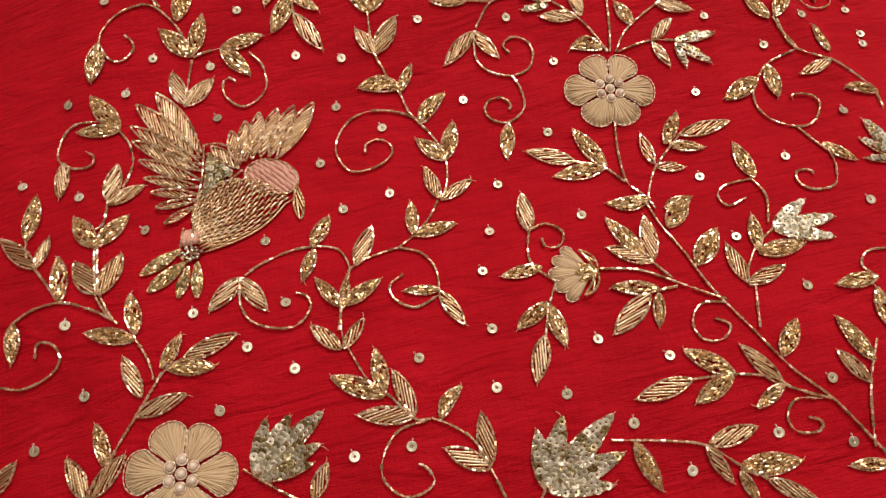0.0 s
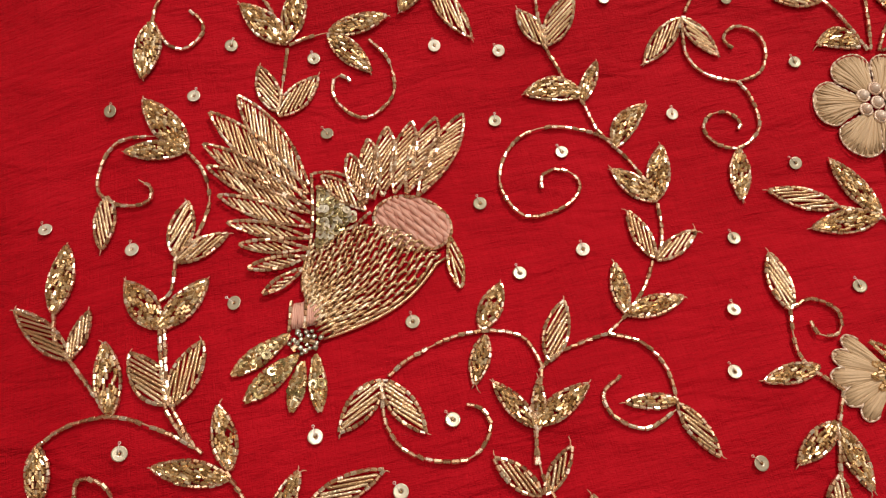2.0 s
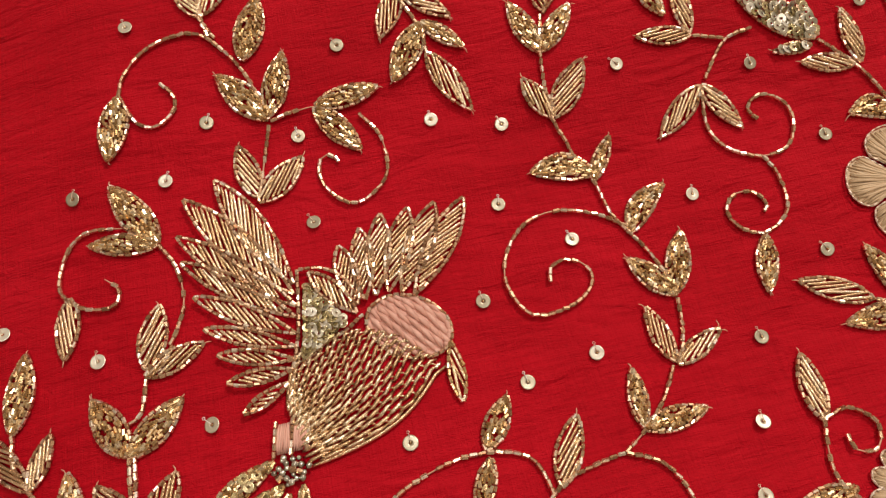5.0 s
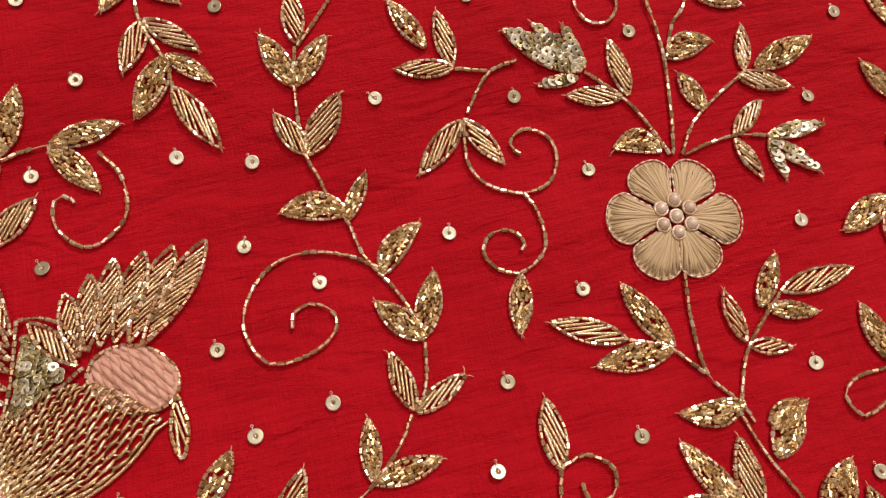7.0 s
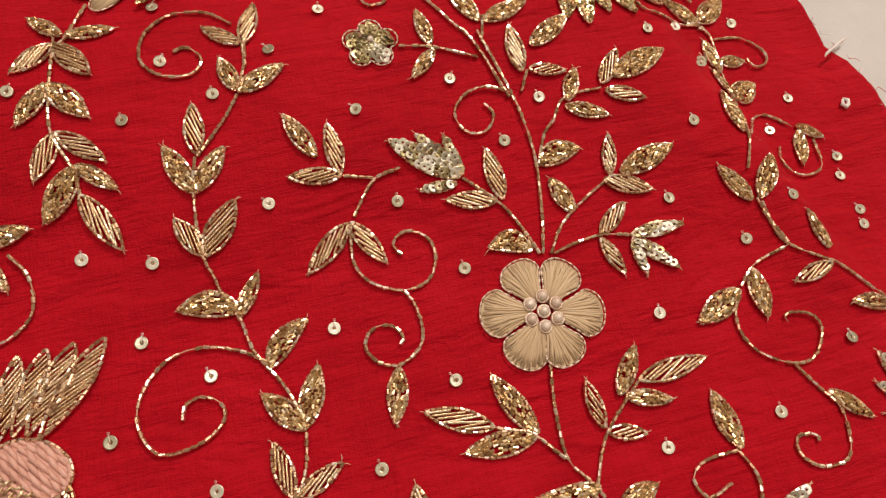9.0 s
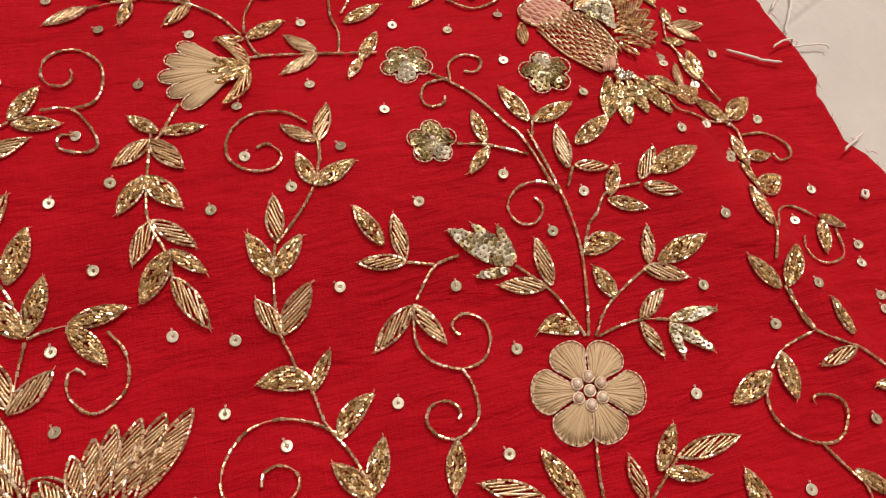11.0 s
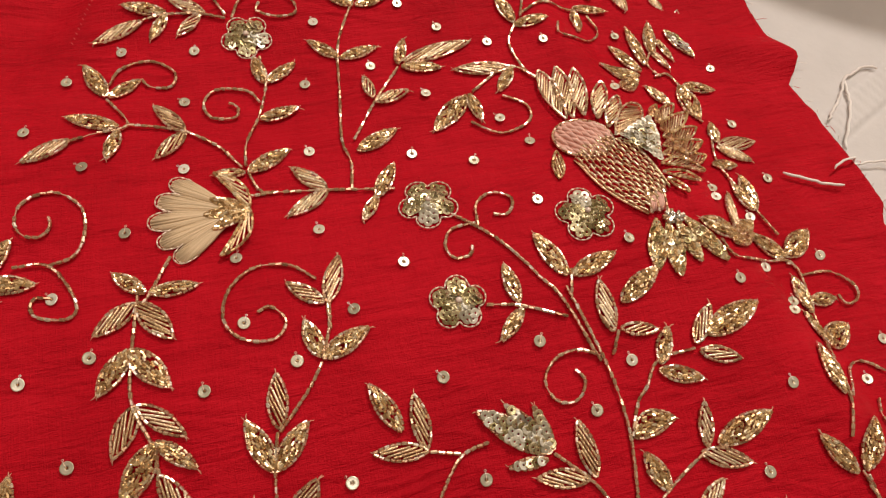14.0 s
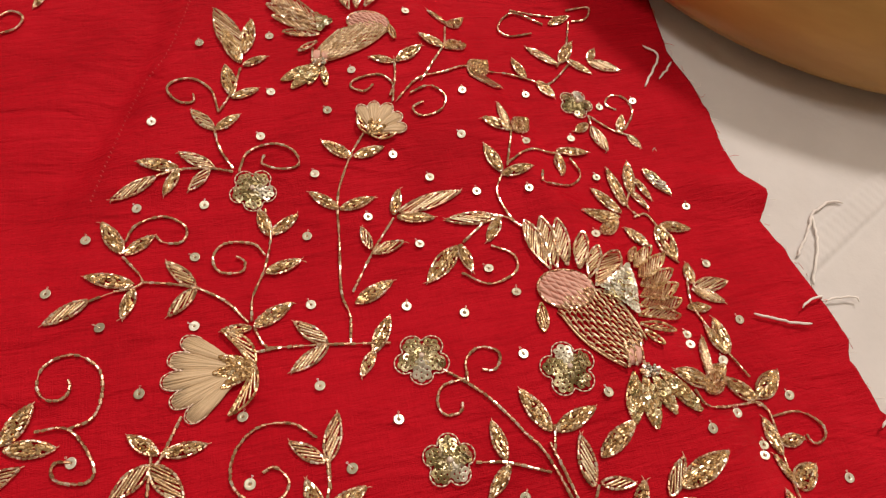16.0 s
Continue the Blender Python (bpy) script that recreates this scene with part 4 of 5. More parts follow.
vine((-0.0890, -0.0713), (-0.0983, -0.0744), (-0.1052, -0.0701), (-0.1062, -0.0641), (-0.1004, -0.0608))
vine((-0.1191, -0.0552), (-0.1201, -0.0498), (-0.1228, -0.0453), (-0.1302, -0.0427), (-0.1397, -0.0426), (-0.1511, -0.0458), (-0.1571, -0.0492))
leaf(-0.1318, -0.0421, -0.1236, -0.0308, 0.5, "bead")
leaf(-0.1310, -0.0438, -0.1369, -0.0555, 0.45, "bead")
leaf(-0.1588, -0.0497, -0.1708, -0.0599, 0.5, "wire")
leaf(-0.1587, -0.0497, -0.1508, -0.0643, 0.45, "wire")
vine((-0.1590, -0.0504), (-0.1597, -0.0598), (-0.1564, -0.0672), (-0.1484, -0.0714), (-0.1410, -0.0719), (-0.1356, -0.0671), (-0.1358, -0.0621), (-0.1398, -0.0596))
leaf(-0.1246, -0.0684, -0.1321, -0.0559, 0.4, "bead")
leaf(-0.1246, -0.0680, -0.1091, -0.0611, 0.4, "bead")
leaf(-0.1243, -0.0693, -0.1208, -0.0574, 0.35, "bead")
vine((-0.1194, -0.0552), (-0.1231, -0.0640), (-0.1269, -0.0770))
leaf(-0.1272, -0.0837, -0.1363, -0.0732, 0.45, "wire")
leaf(-0.1264, -0.0837, -0.1173, -0.0744, 0.4, "wire")
vine((-0.1244, 0.1183), (-0.1254, 0.1103), (-0.1271, 0.0972), (-0.1281, 0.0826), (-0.1237, 0.0702), (-0.1228, 0.0621))
leaf(-0.1253, 0.1117, -0.1374, 0.1037, 0.5, "wire")
leaf(-0.1252, 0.1118, -0.1156, 0.0986, 0.5, "wire")
leaf(-0.1279, 0.0977, -0.1372, 0.0861, 0.5, "bead")
leaf(-0.1280, 0.0978, -0.1173, 0.0847, 0.5, "bead")
leaf(-0.1268, 0.0816, -0.1344, 0.0688, 0.5, "wire")
leaf(-0.1268, 0.0816, -0.1146, 0.0707, 0.4, "wire")
leaf(-0.1229, 0.0707, -0.1333, 0.0563, 0.5, "bead")
leaf(-0.1228, 0.0709, -0.1125, 0.0618, 0.4, "bead")
leaf(-0.1230, 0.0623, -0.1142, 0.0447, 0.4, "wire")
vine((-0.0699, 0.1067), (-0.0712, 0.0943), (-0.0742, 0.0853))
leaf(-0.0750, 0.0844, -0.0783, 0.0967, 0.5, "bead")
leaf(-0.0749, 0.0841, -0.0600, 0.0907, 0.45, "bead")
vine((-0.0750, 0.0832), (-0.0797, 0.0765), (-0.0874, 0.0685), (-0.0897, 0.0665))
leaf(-0.0896, 0.0672, -0.0883, 0.0825, 0.45, "wire")
leaf(-0.0924, 0.0563, -0.0984, 0.0714, 0.45, "bead")
leaf(-0.0923, 0.0564, -0.0816, 0.0678, 0.45, "bead")
vine((-0.0902, 0.0666), (-0.0925, 0.0562), (-0.0935, 0.0400), (-0.0912, 0.0315), (-0.0900, 0.0266), (-0.0863, 0.0181), (-0.0843, 0.0088), (-0.0782, -0.0021), (-0.0748, -0.0110))
leaf(-0.0926, 0.0382, -0.0991, 0.0504, 0.5, "wire")
leaf(-0.0926, 0.0382, -0.0816, 0.0523, 0.5, "wire")
leaf(-0.0857, 0.0211, -0.1027, 0.0246, 0.52, "bead", -0.10)
leaf(-0.0868, 0.0189, -0.0792, 0.0304, 0.38, "bead")
leaf(-0.0811, 0.0028, -0.0682, 0.0143, 0.45, "bead", 0.1)
vine((-0.0813, 0.0049), (-0.0885, 0.0099), (-0.0984, 0.0129), (-0.1074, 0.0113), (-0.1141, 0.0048), (-0.1166, -0.0034), (-0.1135, -0.0117), (-0.1080, -0.0137), (-0.0994, -0.0118), (-0.0946, -0.0076), (-0.0952, -0.0031), (-0.0998, -0.0005), (-0.1043, -0.0019), (-0.1053, -0.0057))
leaf(-0.0741, -0.0157, -0.0841, -0.0037, 0.5, "bead")
leaf(-0.0745, -0.0153, -0.0678, 0.0008, 0.45, "bead")
vine((-0.0744, -0.0163), (-0.0761, -0.0250), (-0.0797, -0.0327))
leaf(-0.0807, -0.0319, -0.0834, -0.0169, 0.42, "wire")
leaf(-0.0804, -0.0326, -0.0665, -0.0264, 0.4, "wire")
vine((-0.0043, -0.0144), (-0.0064, -0.0258), (-0.0075, -0.0385), (-0.0065, -0.0430))
leaf(-0.0133, -0.0323, -0.0218, -0.0136, 0.38, "bead")
leaf(-0.0138, -0.0327, -0.0343, -0.0323, 0.4, "bead")
leaf(-0.0246, -0.0276, -0.0423, -0.0189, 0.38, "wire")
vine((-0.0262, -0.0270), (-0.0148, -0.0320), (-0.0079, -0.0405))
leaf(-0.0010, -0.0493, -0.0181, -0.0482, 0.45, "bead", 0.1)
vine((-0.0065, -0.0430), (-0.0019, -0.0498), (-0.0008, -0.0547))
vine((-0.0017, -0.0491), (0.0027, -0.0411), (0.0060, -0.0367), (0.0129, -0.0305), (0.0212, -0.0239))
leaf(0.0056, -0.0354, 0.0044, -0.0214, 0.4, "wire")
leaf(0.0059, -0.0364, 0.0170, -0.0396, 0.45, "wire")
leaf(0.0128, -0.0277, 0.0219, -0.0152, 0.42, "bead")
leaf(0.0144, -0.0283, 0.0275, -0.0326, 0.42, "bead")
leaf(0.0200, -0.0249, 0.0418, -0.0234, 0.33, "wire")
leaf(0.0028, -0.0556, 0.0143, -0.0530, 0.6, "bead")
vine((0.0029, 0.0172), (0.0057, 0.0279), (0.0084, 0.0448), (0.0081, 0.0590), (0.0066, 0.0687), (0.0040, 0.0811), (0.0015, 0.0918))
vine((0.0053, 0.0167), (0.0114, 0.0250), (0.0215, 0.0317), (0.0302, 0.0361))
vine((0.0061, 0.0165), (0.0137, 0.0183), (0.0229, 0.0190), (0.0332, 0.0169))
vine((0.0020, 0.0174), (-0.0023, 0.0287), (-0.0070, 0.0364), (-0.0151, 0.0448))
leaf(0.0000, 0.0190, -0.0128, 0.0222, 0.62, "bead", -0.20)
leaf(-0.0063, 0.0361, -0.0215, 0.0392, 0.42, "wire")
leaf(-0.0046, 0.0359, -0.0060, 0.0523, 0.4, "wire")
vine((-0.0327, 0.0517), (-0.0415, 0.0495), (-0.0493, 0.0402))
vine((-0.0413, 0.0503), (-0.0498, 0.0527))
leaf(-0.0500, 0.0530, -0.0654, 0.0554, 0.4, "wire")
leaf(-0.0503, 0.0534, -0.0513, 0.0690, 0.4, "wire")
leaf(-0.0563, 0.0597, -0.0634, 0.0743, 0.4, "bead")
leaf(-0.0511, 0.0387, -0.0653, 0.0270, 0.4, "wire")
leaf(-0.0508, 0.0390, -0.0429, 0.0250, 0.4, "wire")
vine((-0.0507, 0.0380), (-0.0522, 0.0277), (-0.0489, 0.0206), (-0.0405, 0.0160), (-0.0323, 0.0171), (-0.0285, 0.0237), (-0.0298, 0.0297), (-0.0356, 0.0329), (-0.0400, 0.0299), (-0.0380, 0.0261))
vine((-0.0397, 0.0159), (-0.0374, 0.0094), (-0.0383, -0.0000), (-0.0458, -0.0047), (-0.0521, -0.0020), (-0.0541, 0.0033), (-0.0507, 0.0072), (-0.0454, 0.0066), (-0.0431, 0.0029), (-0.0444, 0.0008))
leaf(-0.0463, -0.0052, -0.0506, -0.0202, 0.45, "bead")
leaf(0.0158, 0.0278, 0.0113, 0.0394, 0.55, "bead")
leaf(0.0307, 0.0369, 0.0337, 0.0496, 0.42, "wire")
leaf(0.0281, 0.0358, 0.0432, 0.0300, 0.42, "wire")
leaf(0.0342, 0.0372, 0.0542, 0.0428, 0.42, "bead")
leaf(0.0221, 0.0193, 0.0327, 0.0276, 0.45, "wire")
leaf(0.0218, 0.0182, 0.0260, 0.0059, 0.4, "wire")
leaf(0.0091, 0.0443, 0.0233, 0.0471, 0.6, "bead", 0.1)
vine((0.0098, 0.0464), (0.0138, 0.0541), (0.0174, 0.0571), (0.0233, 0.0642), (0.0363, 0.0654))
leaf(0.0239, 0.0628, 0.0296, 0.0735, 0.5, "bead")
leaf(0.0226, 0.0612, 0.0360, 0.0561, 0.42, "bead")
leaf(0.0368, 0.0668, 0.0458, 0.0778, 0.45, "wire")
leaf(0.0375, 0.0644, 0.0501, 0.0598, 0.45, "wire")
leaf(0.0413, 0.0690, 0.0627, 0.0761, 0.42, "bead")
vine((0.0066, 0.0687), (-0.0005, 0.0719), (-0.0079, 0.0706), (-0.0127, 0.0649), (-0.0104, 0.0586), (-0.0045, 0.0576), (-0.0006, 0.0625), (-0.0029, 0.0666))
leaf(0.0146, 0.0757, 0.0263, 0.0732, 0.42, "wire")
vine((0.0100, 0.0683), (0.0139, 0.0754))
vine((0.0823, 0.0044), (0.0776, 0.0163))
leaf(-0.0158, 0.0450, -0.0345, 0.0607, 0.35, "sequin")
leaf(-0.0153, 0.0454, -0.0261, 0.0610, 0.3, "sequin")
leaf(-0.0148, 0.0456, -0.0178, 0.0588, 0.3, "sequin")
leaf(-0.0171, 0.0435, -0.0287, 0.0437, 0.35, "sequin")
leaf(0.0316, 0.0173, 0.0496, 0.0176, 0.3, "sequin")
leaf(0.0316, 0.0164, 0.0437, 0.0044, 0.32, "sequin")
leaf(0.0315, 0.0158, 0.0329, 0.0044, 0.35, "sequin")
vine((-0.1239, -0.0629), (-0.1260, -0.0776), (-0.1242, -0.0853), (-0.1188, -0.0989), (-0.1136, -0.1032), (-0.1066, -0.1127), (-0.1000, -0.1141), (-0.0901, -0.1219), (-0.0855, -0.1312))
leaf(-0.1155, -0.1029, -0.1324, -0.0924, 0.4, "bead")
leaf(-0.1153, -0.1022, -0.1157, -0.0860, 0.42, "bead")
leaf(-0.1064, -0.1116, -0.1256, -0.1071, 0.38, "wire")
leaf(-0.1062, -0.1108, -0.1110, -0.0947, 0.4, "wire")
leaf(-0.0982, -0.1145, -0.0888, -0.1052, 0.45, "bead", 0.1)
vine((-0.1030, -0.1139), (-0.1131, -0.1152), (-0.1198, -0.1227), (-0.1208, -0.1297), (-0.1154, -0.1360), (-0.1088, -0.1363), (-0.1044, -0.1334), (-0.1063, -0.1285), (-0.1087, -0.1270))
leaf(-0.0854, -0.1329, -0.0844, -0.1154, 0.42, "wire")
leaf(-0.0856, -0.1336, -0.0989, -0.1240, 0.45, "wire")
vine((-0.0855, -0.1335), (-0.0842, -0.1378), (-0.0822, -0.1454))
leaf(-0.2386, -0.0142, -0.2351, 0.0048, 0.5, "bead")
leaf(-0.2340, -0.0279, -0.2504, -0.0098, 0.3, "wire")
leaf(-0.2341, -0.0278, -0.2287, -0.0162, 0.5, "wire")
leaf(-0.2234, -0.0447, -0.2246, -0.0258, 0.45, "bead")
vine((-0.2388, -0.0142), (-0.2381, -0.0217), (-0.2335, -0.0289), (-0.2236, -0.0445))
vine((-0.2091, -0.0253), (-0.2089, -0.0434), (-0.2043, -0.0562))
vine((-0.2427, -0.0473), (-0.2346, -0.0444), (-0.2225, -0.0450), (-0.2101, -0.0516), (-0.2025, -0.0578))
leaf(-0.1972, -0.0648, -0.2146, -0.0585, 0.38, "bead")
leaf(-0.1968, -0.0630, -0.1979, -0.0475, 0.45, "bead")
vine((-0.1978, -0.0629), (-0.1934, -0.0730), (-0.1921, -0.0803))
leaf(-0.1891, -0.0769, -0.1813, -0.0664, 0.45, "bead")
leaf(-0.1812, -0.0750, -0.1619, -0.0703, 0.36, "wire")
leaf(-0.1874, -0.0770, -0.1709, -0.0801, 0.42, "bead")
vine((-0.1813, -0.0751), (-0.1884, -0.0780), (-0.1928, -0.0830), (-0.2003, -0.0922), (-0.2070, -0.1003), (-0.2106, -0.1060), (-0.2165, -0.1139))
leaf(-0.1971, -0.0852, -0.2019, -0.0700, 0.42, "wire")
leaf(-0.1996, -0.0910, -0.1816, -0.0874, 0.38, "wire")
leaf(-0.2104, -0.1060, -0.2133, -0.0904, 0.42, "bead")
leaf(-0.2186, -0.1141, -0.2251, -0.0994, 0.5, "wire")
leaf(-0.2179, -0.1144, -0.2040, -0.1029, 0.4, "wire")
leaf(-0.2427, -0.0473, -0.2439, -0.0618, 0.55, "bead")
vine((-0.2492, -0.0690), (-0.2401, -0.0719), (-0.2295, -0.0701), (-0.2247, -0.0658), (-0.2265, -0.0598), (-0.2329, -0.0573), (-0.2343, -0.0626))
leaf(-0.2558, -0.1052, -0.2450, -0.0960, 0.5, "wire")
vine((-0.1661, -0.1160), (-0.1543, -0.1259), (-0.1475, -0.1309))
leaf(-0.1447, -0.1307, -0.1382, -0.1200, 0.5, "wire")
leaf(-0.1627, -0.1186, -0.1561, -0.1014, 0.35, "sequin")
leaf(-0.1621, -0.1184, -0.1481, -0.1023, 0.35, "sequin")
leaf(-0.1617, -0.1185, -0.1369, -0.1034, 0.3, "sequin")
leaf(-0.1612, -0.1193, -0.1394, -0.1136, 0.3, "sequin")
leaf(-0.1614, -0.1204, -0.1428, -0.1193, 0.3, "sequin")
leaf(-0.0696, -0.1437, -0.0675, -0.1249, 0.38, "sequin")
leaf(-0.0691, -0.1433, -0.0578, -0.1224, 0.36, "sequin")
leaf(-0.0685, -0.1434, -0.0410, -0.1254, 0.3, "sequin")
leaf(-0.0683, -0.1438, -0.0406, -0.1384, 0.32, "sequin")
leaf(-0.0688, -0.1444, -0.0466, -0.1475, 0.3, "sequin")
vine((-0.0440, -0.1335), (-0.0255, -0.1377), (-0.0127, -0.1420), (-0.0032, -0.1505), (0.0049, -0.1569))
leaf(-0.0363, -0.1357, -0.0314, -0.1526, 0.38, "bead")
leaf(-0.0117, -0.1418, 0.0061, -0.1399, 0.42, "wire")
leaf(-0.0126, -0.1422, -0.0072, -0.1555, 0.38, "wire")
leaf(-0.0033, -0.1511, 0.0180, -0.1537, 0.42, "bead")
leaf(-0.0037, -0.1523, -0.0005, -0.1630, 0.42, "bead")
leaf(0.0049, -0.1570, 0.0190, -0.1673, 0.35, "wire")
vine((-0.0692, -0.1438), (-0.0722, -0.1475))
leaf(-0.0519, -0.0829, -0.0651, -0.0899, 0.45, "bead")
leaf(-0.0517, -0.0839, -0.0501, -0.0995, 0.45, "bead")
leaf(-0.0564, -0.0945, -0.0635, -0.1097, 0.45, "wire")
vine((-0.0469, -0.0759), (-0.0517, -0.0839), (-0.0566, -0.0956))
vine((-0.0502, -0.0513), (-0.0539, -0.0656), (-0.0469, -0.0759))
leaf(-0.0507, -0.0535, -0.0492, -0.0367, 0.45, "wire")
vine((-0.0499, -0.0528), (-0.0436, -0.0517), (-0.0384, -0.0566), (-0.0414, -0.0621), (-0.0466, -0.0611), (-0.0469, -0.0573))
leaf(-0.0502, -0.0691, -0.0657, -0.0696, 0.38, "bead")
vine((-0.0300, -0.0742), (-0.0161, -0.0777), (-0.0052, -0.0844), (0.0036, -0.0905), (0.0113, -0.0954))
leaf(-0.0121, -0.0729, -0.0208, -0.0546, 0.38, "bead")
leaf(-0.0097, -0.0754, -0.0062, -0.0569, 0.42, "wire")
leaf(-0.0099, -0.0759, -0.0242, -0.0666, 0.42, "wire")
vine((-0.0106, -0.0750), (-0.0049, -0.0834))
leaf(-0.0112, -0.0863, -0.0277, -0.0820, 0.38, "bead")
leaf(-0.0118, -0.0880, -0.0158, -0.1000, 0.42, "bead")
leaf(-0.0150, -0.0876, -0.0323, -0.0993, 0.42, "wire")
vine((-0.0146, -0.0870), (-0.0041, -0.0868))
vine((-0.0035, -0.0505), (-0.0014, -0.0622), (0.0028, -0.0740), (0.0076, -0.0900), (0.0157, -0.1072), (0.0242, -0.1234), (0.0361, -0.1378), (0.0472, -0.1574))
leaf(0.0009, -0.0637, 0.0125, -0.0527, 0.55, "bead")
leaf(0.0057, -0.0806, 0.0182, -0.0681, 0.55, "bead")
vine((0.0109, -0.0964), (0.0018, -0.0950), (-0.0039, -0.1010), (-0.0024, -0.1077), (0.0044, -0.1091), (0.0089, -0.1048), (0.0044, -0.1013))
leaf(0.0226, -0.1192, 0.0328, -0.1078, 0.5, "bead")
vine((0.0247, -0.0892), (0.0188, -0.1079))
leaf(0.0215, -0.0909, 0.0192, -0.0749, 0.42, "wire")
leaf(0.0213, -0.0918, 0.0374, -0.0877, 0.38, "wire")
leaf(0.0303, -0.0798, 0.0335, -0.0654, 0.42, "bead")
leaf(0.0298, -0.0807, 0.0483, -0.0808, 0.42, "bead")
vine((0.0402, -0.0504), (0.0296, -0.0507), (0.0245, -0.0545), (0.0268, -0.0599), (0.0346, -0.0579))
vine((0.0402, -0.0504), (0.0424, -0.0587), (0.0383, -0.0700))
leaf(0.0414, -0.0502, 0.0398, -0.0331, 0.45, "bead")
vine((0.0216, -0.0885), (0.0294, -0.0786), (0.0390, -0.0725))
leaf(0.0390, -0.0725, 0.0554, -0.0637, 0.35, "sequin")
leaf(0.0393, -0.0728, 0.0637, -0.0727, 0.3, "sequin")
leaf(0.0392, -0.0734, 0.0601, -0.0807, 0.3, "sequin")
leaf(0.0039, -0.1213, -0.0107, -0.1099, 0.42, "bead")
leaf(0.0032, -0.1220, -0.0123, -0.1280, 0.45, "bead")
leaf(-0.0111, -0.1202, -0.0318, -0.1226, 0.36, "wire")
vine((-0.0111, -0.1202), (0.0039, -0.1216), (0.0172, -0.1256), (0.0219, -0.1299), (0.0345, -0.1365))
leaf(0.0193, -0.1284, 0.0096, -0.1127, 0.36, "wire")
leaf(0.0197, -0.1284, 0.0079, -0.1340, 0.42, "bead")
vine((0.0314, -0.1358), (0.0226, -0.1340), (0.0176, -0.1385), (0.0192, -0.1442), (0.0269, -0.1459), (0.0290, -0.1429), (0.0246, -0.1406))
leaf(0.0545, -0.1276, 0.0473, -0.1098, 0.38, "bead")
leaf(0.0504, -0.1340, 0.0425, -0.1214, 0.42, "wire")
vine((0.0583, -0.1202), (0.0500, -0.1349), (0.0442, -0.1548))
leaf(0.0694, -0.0988, 0.0530, -0.0986, 0.42, "bead")
vine((0.0788, -0.0892), (0.0702, -0.0886), (0.0653, -0.0933), (0.0690, -0.0987))
leaf(0.0471, -0.1611, 0.0337, -0.1588, 0.38, "bead")
leaf(0.0653, -0.1177, 0.0669, -0.1026, 0.5, "bead")
leaf(0.1000, -0.0527, 0.0951, -0.0344, 0.35, "sequin")
leaf(0.0994, -0.0539, 0.0894, -0.0431, 0.35, "sequin")
leaf(0.0987, -0.0551, 0.0875, -0.0517, 0.35, "sequin")
vine((0.0784, 0.0192), (0.0807, 0.0058), (0.0918, -0.0032), (0.0949, -0.0052), (0.1055, -0.0157), (0.1091, -0.0182), (0.1063, -0.0314))
leaf(0.0947, -0.0004, 0.0933, 0.0136, 0.45, "bead")
leaf(0.0935, -0.0050, 0.0797, -0.0080, 0.42, "wire")
leaf(0.1099, -0.0214, 0.0947, -0.0181, 0.42, "bead")
vine((0.0824, 0.0038), (0.0685, 0.0002), (0.0611, -0.0057))
leaf(0.0604, -0.0065, 0.0437, -0.0134, 0.5, "bead")
leaf(0.0671, -0.0008, 0.0660, -0.0166, 0.5, "bead")
vine((0.0592, -0.0068), (0.0554, -0.0162), (0.0581, -0.0253), (0.0674, -0.0315), (0.0751, -0.0311), (0.0813, -0.0236), (0.0793, -0.0185), (0.0717, -0.0168), (0.0716, -0.0197))
vine((0.0678, -0.0321), (0.0726, -0.0416), (0.0750, -0.0463), (0.0744, -0.0525), (0.0702, -0.0602), (0.0611, -0.0602), (0.0570, -0.0554), (0.0590, -0.0510), (0.0645, -0.0523), (0.0641, -0.0540))
leaf(0.0739, -0.0414, 0.0833, -0.0517, 0.42, "bead")
leaf(-0.1796, 0.1137, -0.1818, 0.1312, 0.5, "wire")
leaf(-0.1796, 0.1132, -0.1635, 0.1191, 0.42, "wire")
vine((-0.1802, 0.0844), (-0.1812, 0.0985), (-0.1796, 0.1137), (-0.1753, 0.1232), (-0.1693, 0.1264))
leaf(-0.1693, 0.1271, -0.1601, 0.1387, 0.5, "bead")
leaf(-0.1684, 0.1257, -0.1530, 0.1229, 0.45, "bead")
vine((-0.1597, 0.1296), (-0.1493, 0.1283), (-0.1420, 0.1156), (-0.1440, 0.1104), (-0.1532, 0.1129), (-0.1539, 0.1184), (-0.1488, 0.1178))
leaf(-0.1812, 0.0997, -0.1729, 0.1107, 0.5, "bead")
leaf(-0.1820, 0.0996, -0.1872, 0.1122, 0.5, "bead")
leaf(-0.1810, 0.0846, -0.1861, 0.0976, 0.5, "wire")
leaf(-0.1810, 0.0846, -0.1702, 0.0994, 0.45, "wire")
vine((-0.1810, 0.0846), (-0.1794, 0.0782))
leaf(-0.1227, 0.1146, -0.1319, 0.1227, 0.45, "bead")
leaf(-0.1219, 0.1144, -0.1075, 0.1146, 0.4, "bead")
vine((-0.1151, 0.1258), (-0.1220, 0.1132), (-0.1238, 0.1112))
leaf(-0.0717, 0.1009, -0.0821, 0.1099, 0.42, "wire")
leaf(-0.0707, 0.1007, -0.0652, 0.1160, 0.42, "wire")
vine((-0.0730, 0.1093), (-0.0803, 0.1158), (-0.0913, 0.1169), (-0.0993, 0.1103), (-0.1011, 0.1007), (-0.0957, 0.0940), (-0.0871, 0.0926), (-0.0834, 0.0976), (-0.0876, 0.1031), (-0.0913, 0.1018))
vine((-0.0708, 0.1007), (-0.0712, 0.0923))
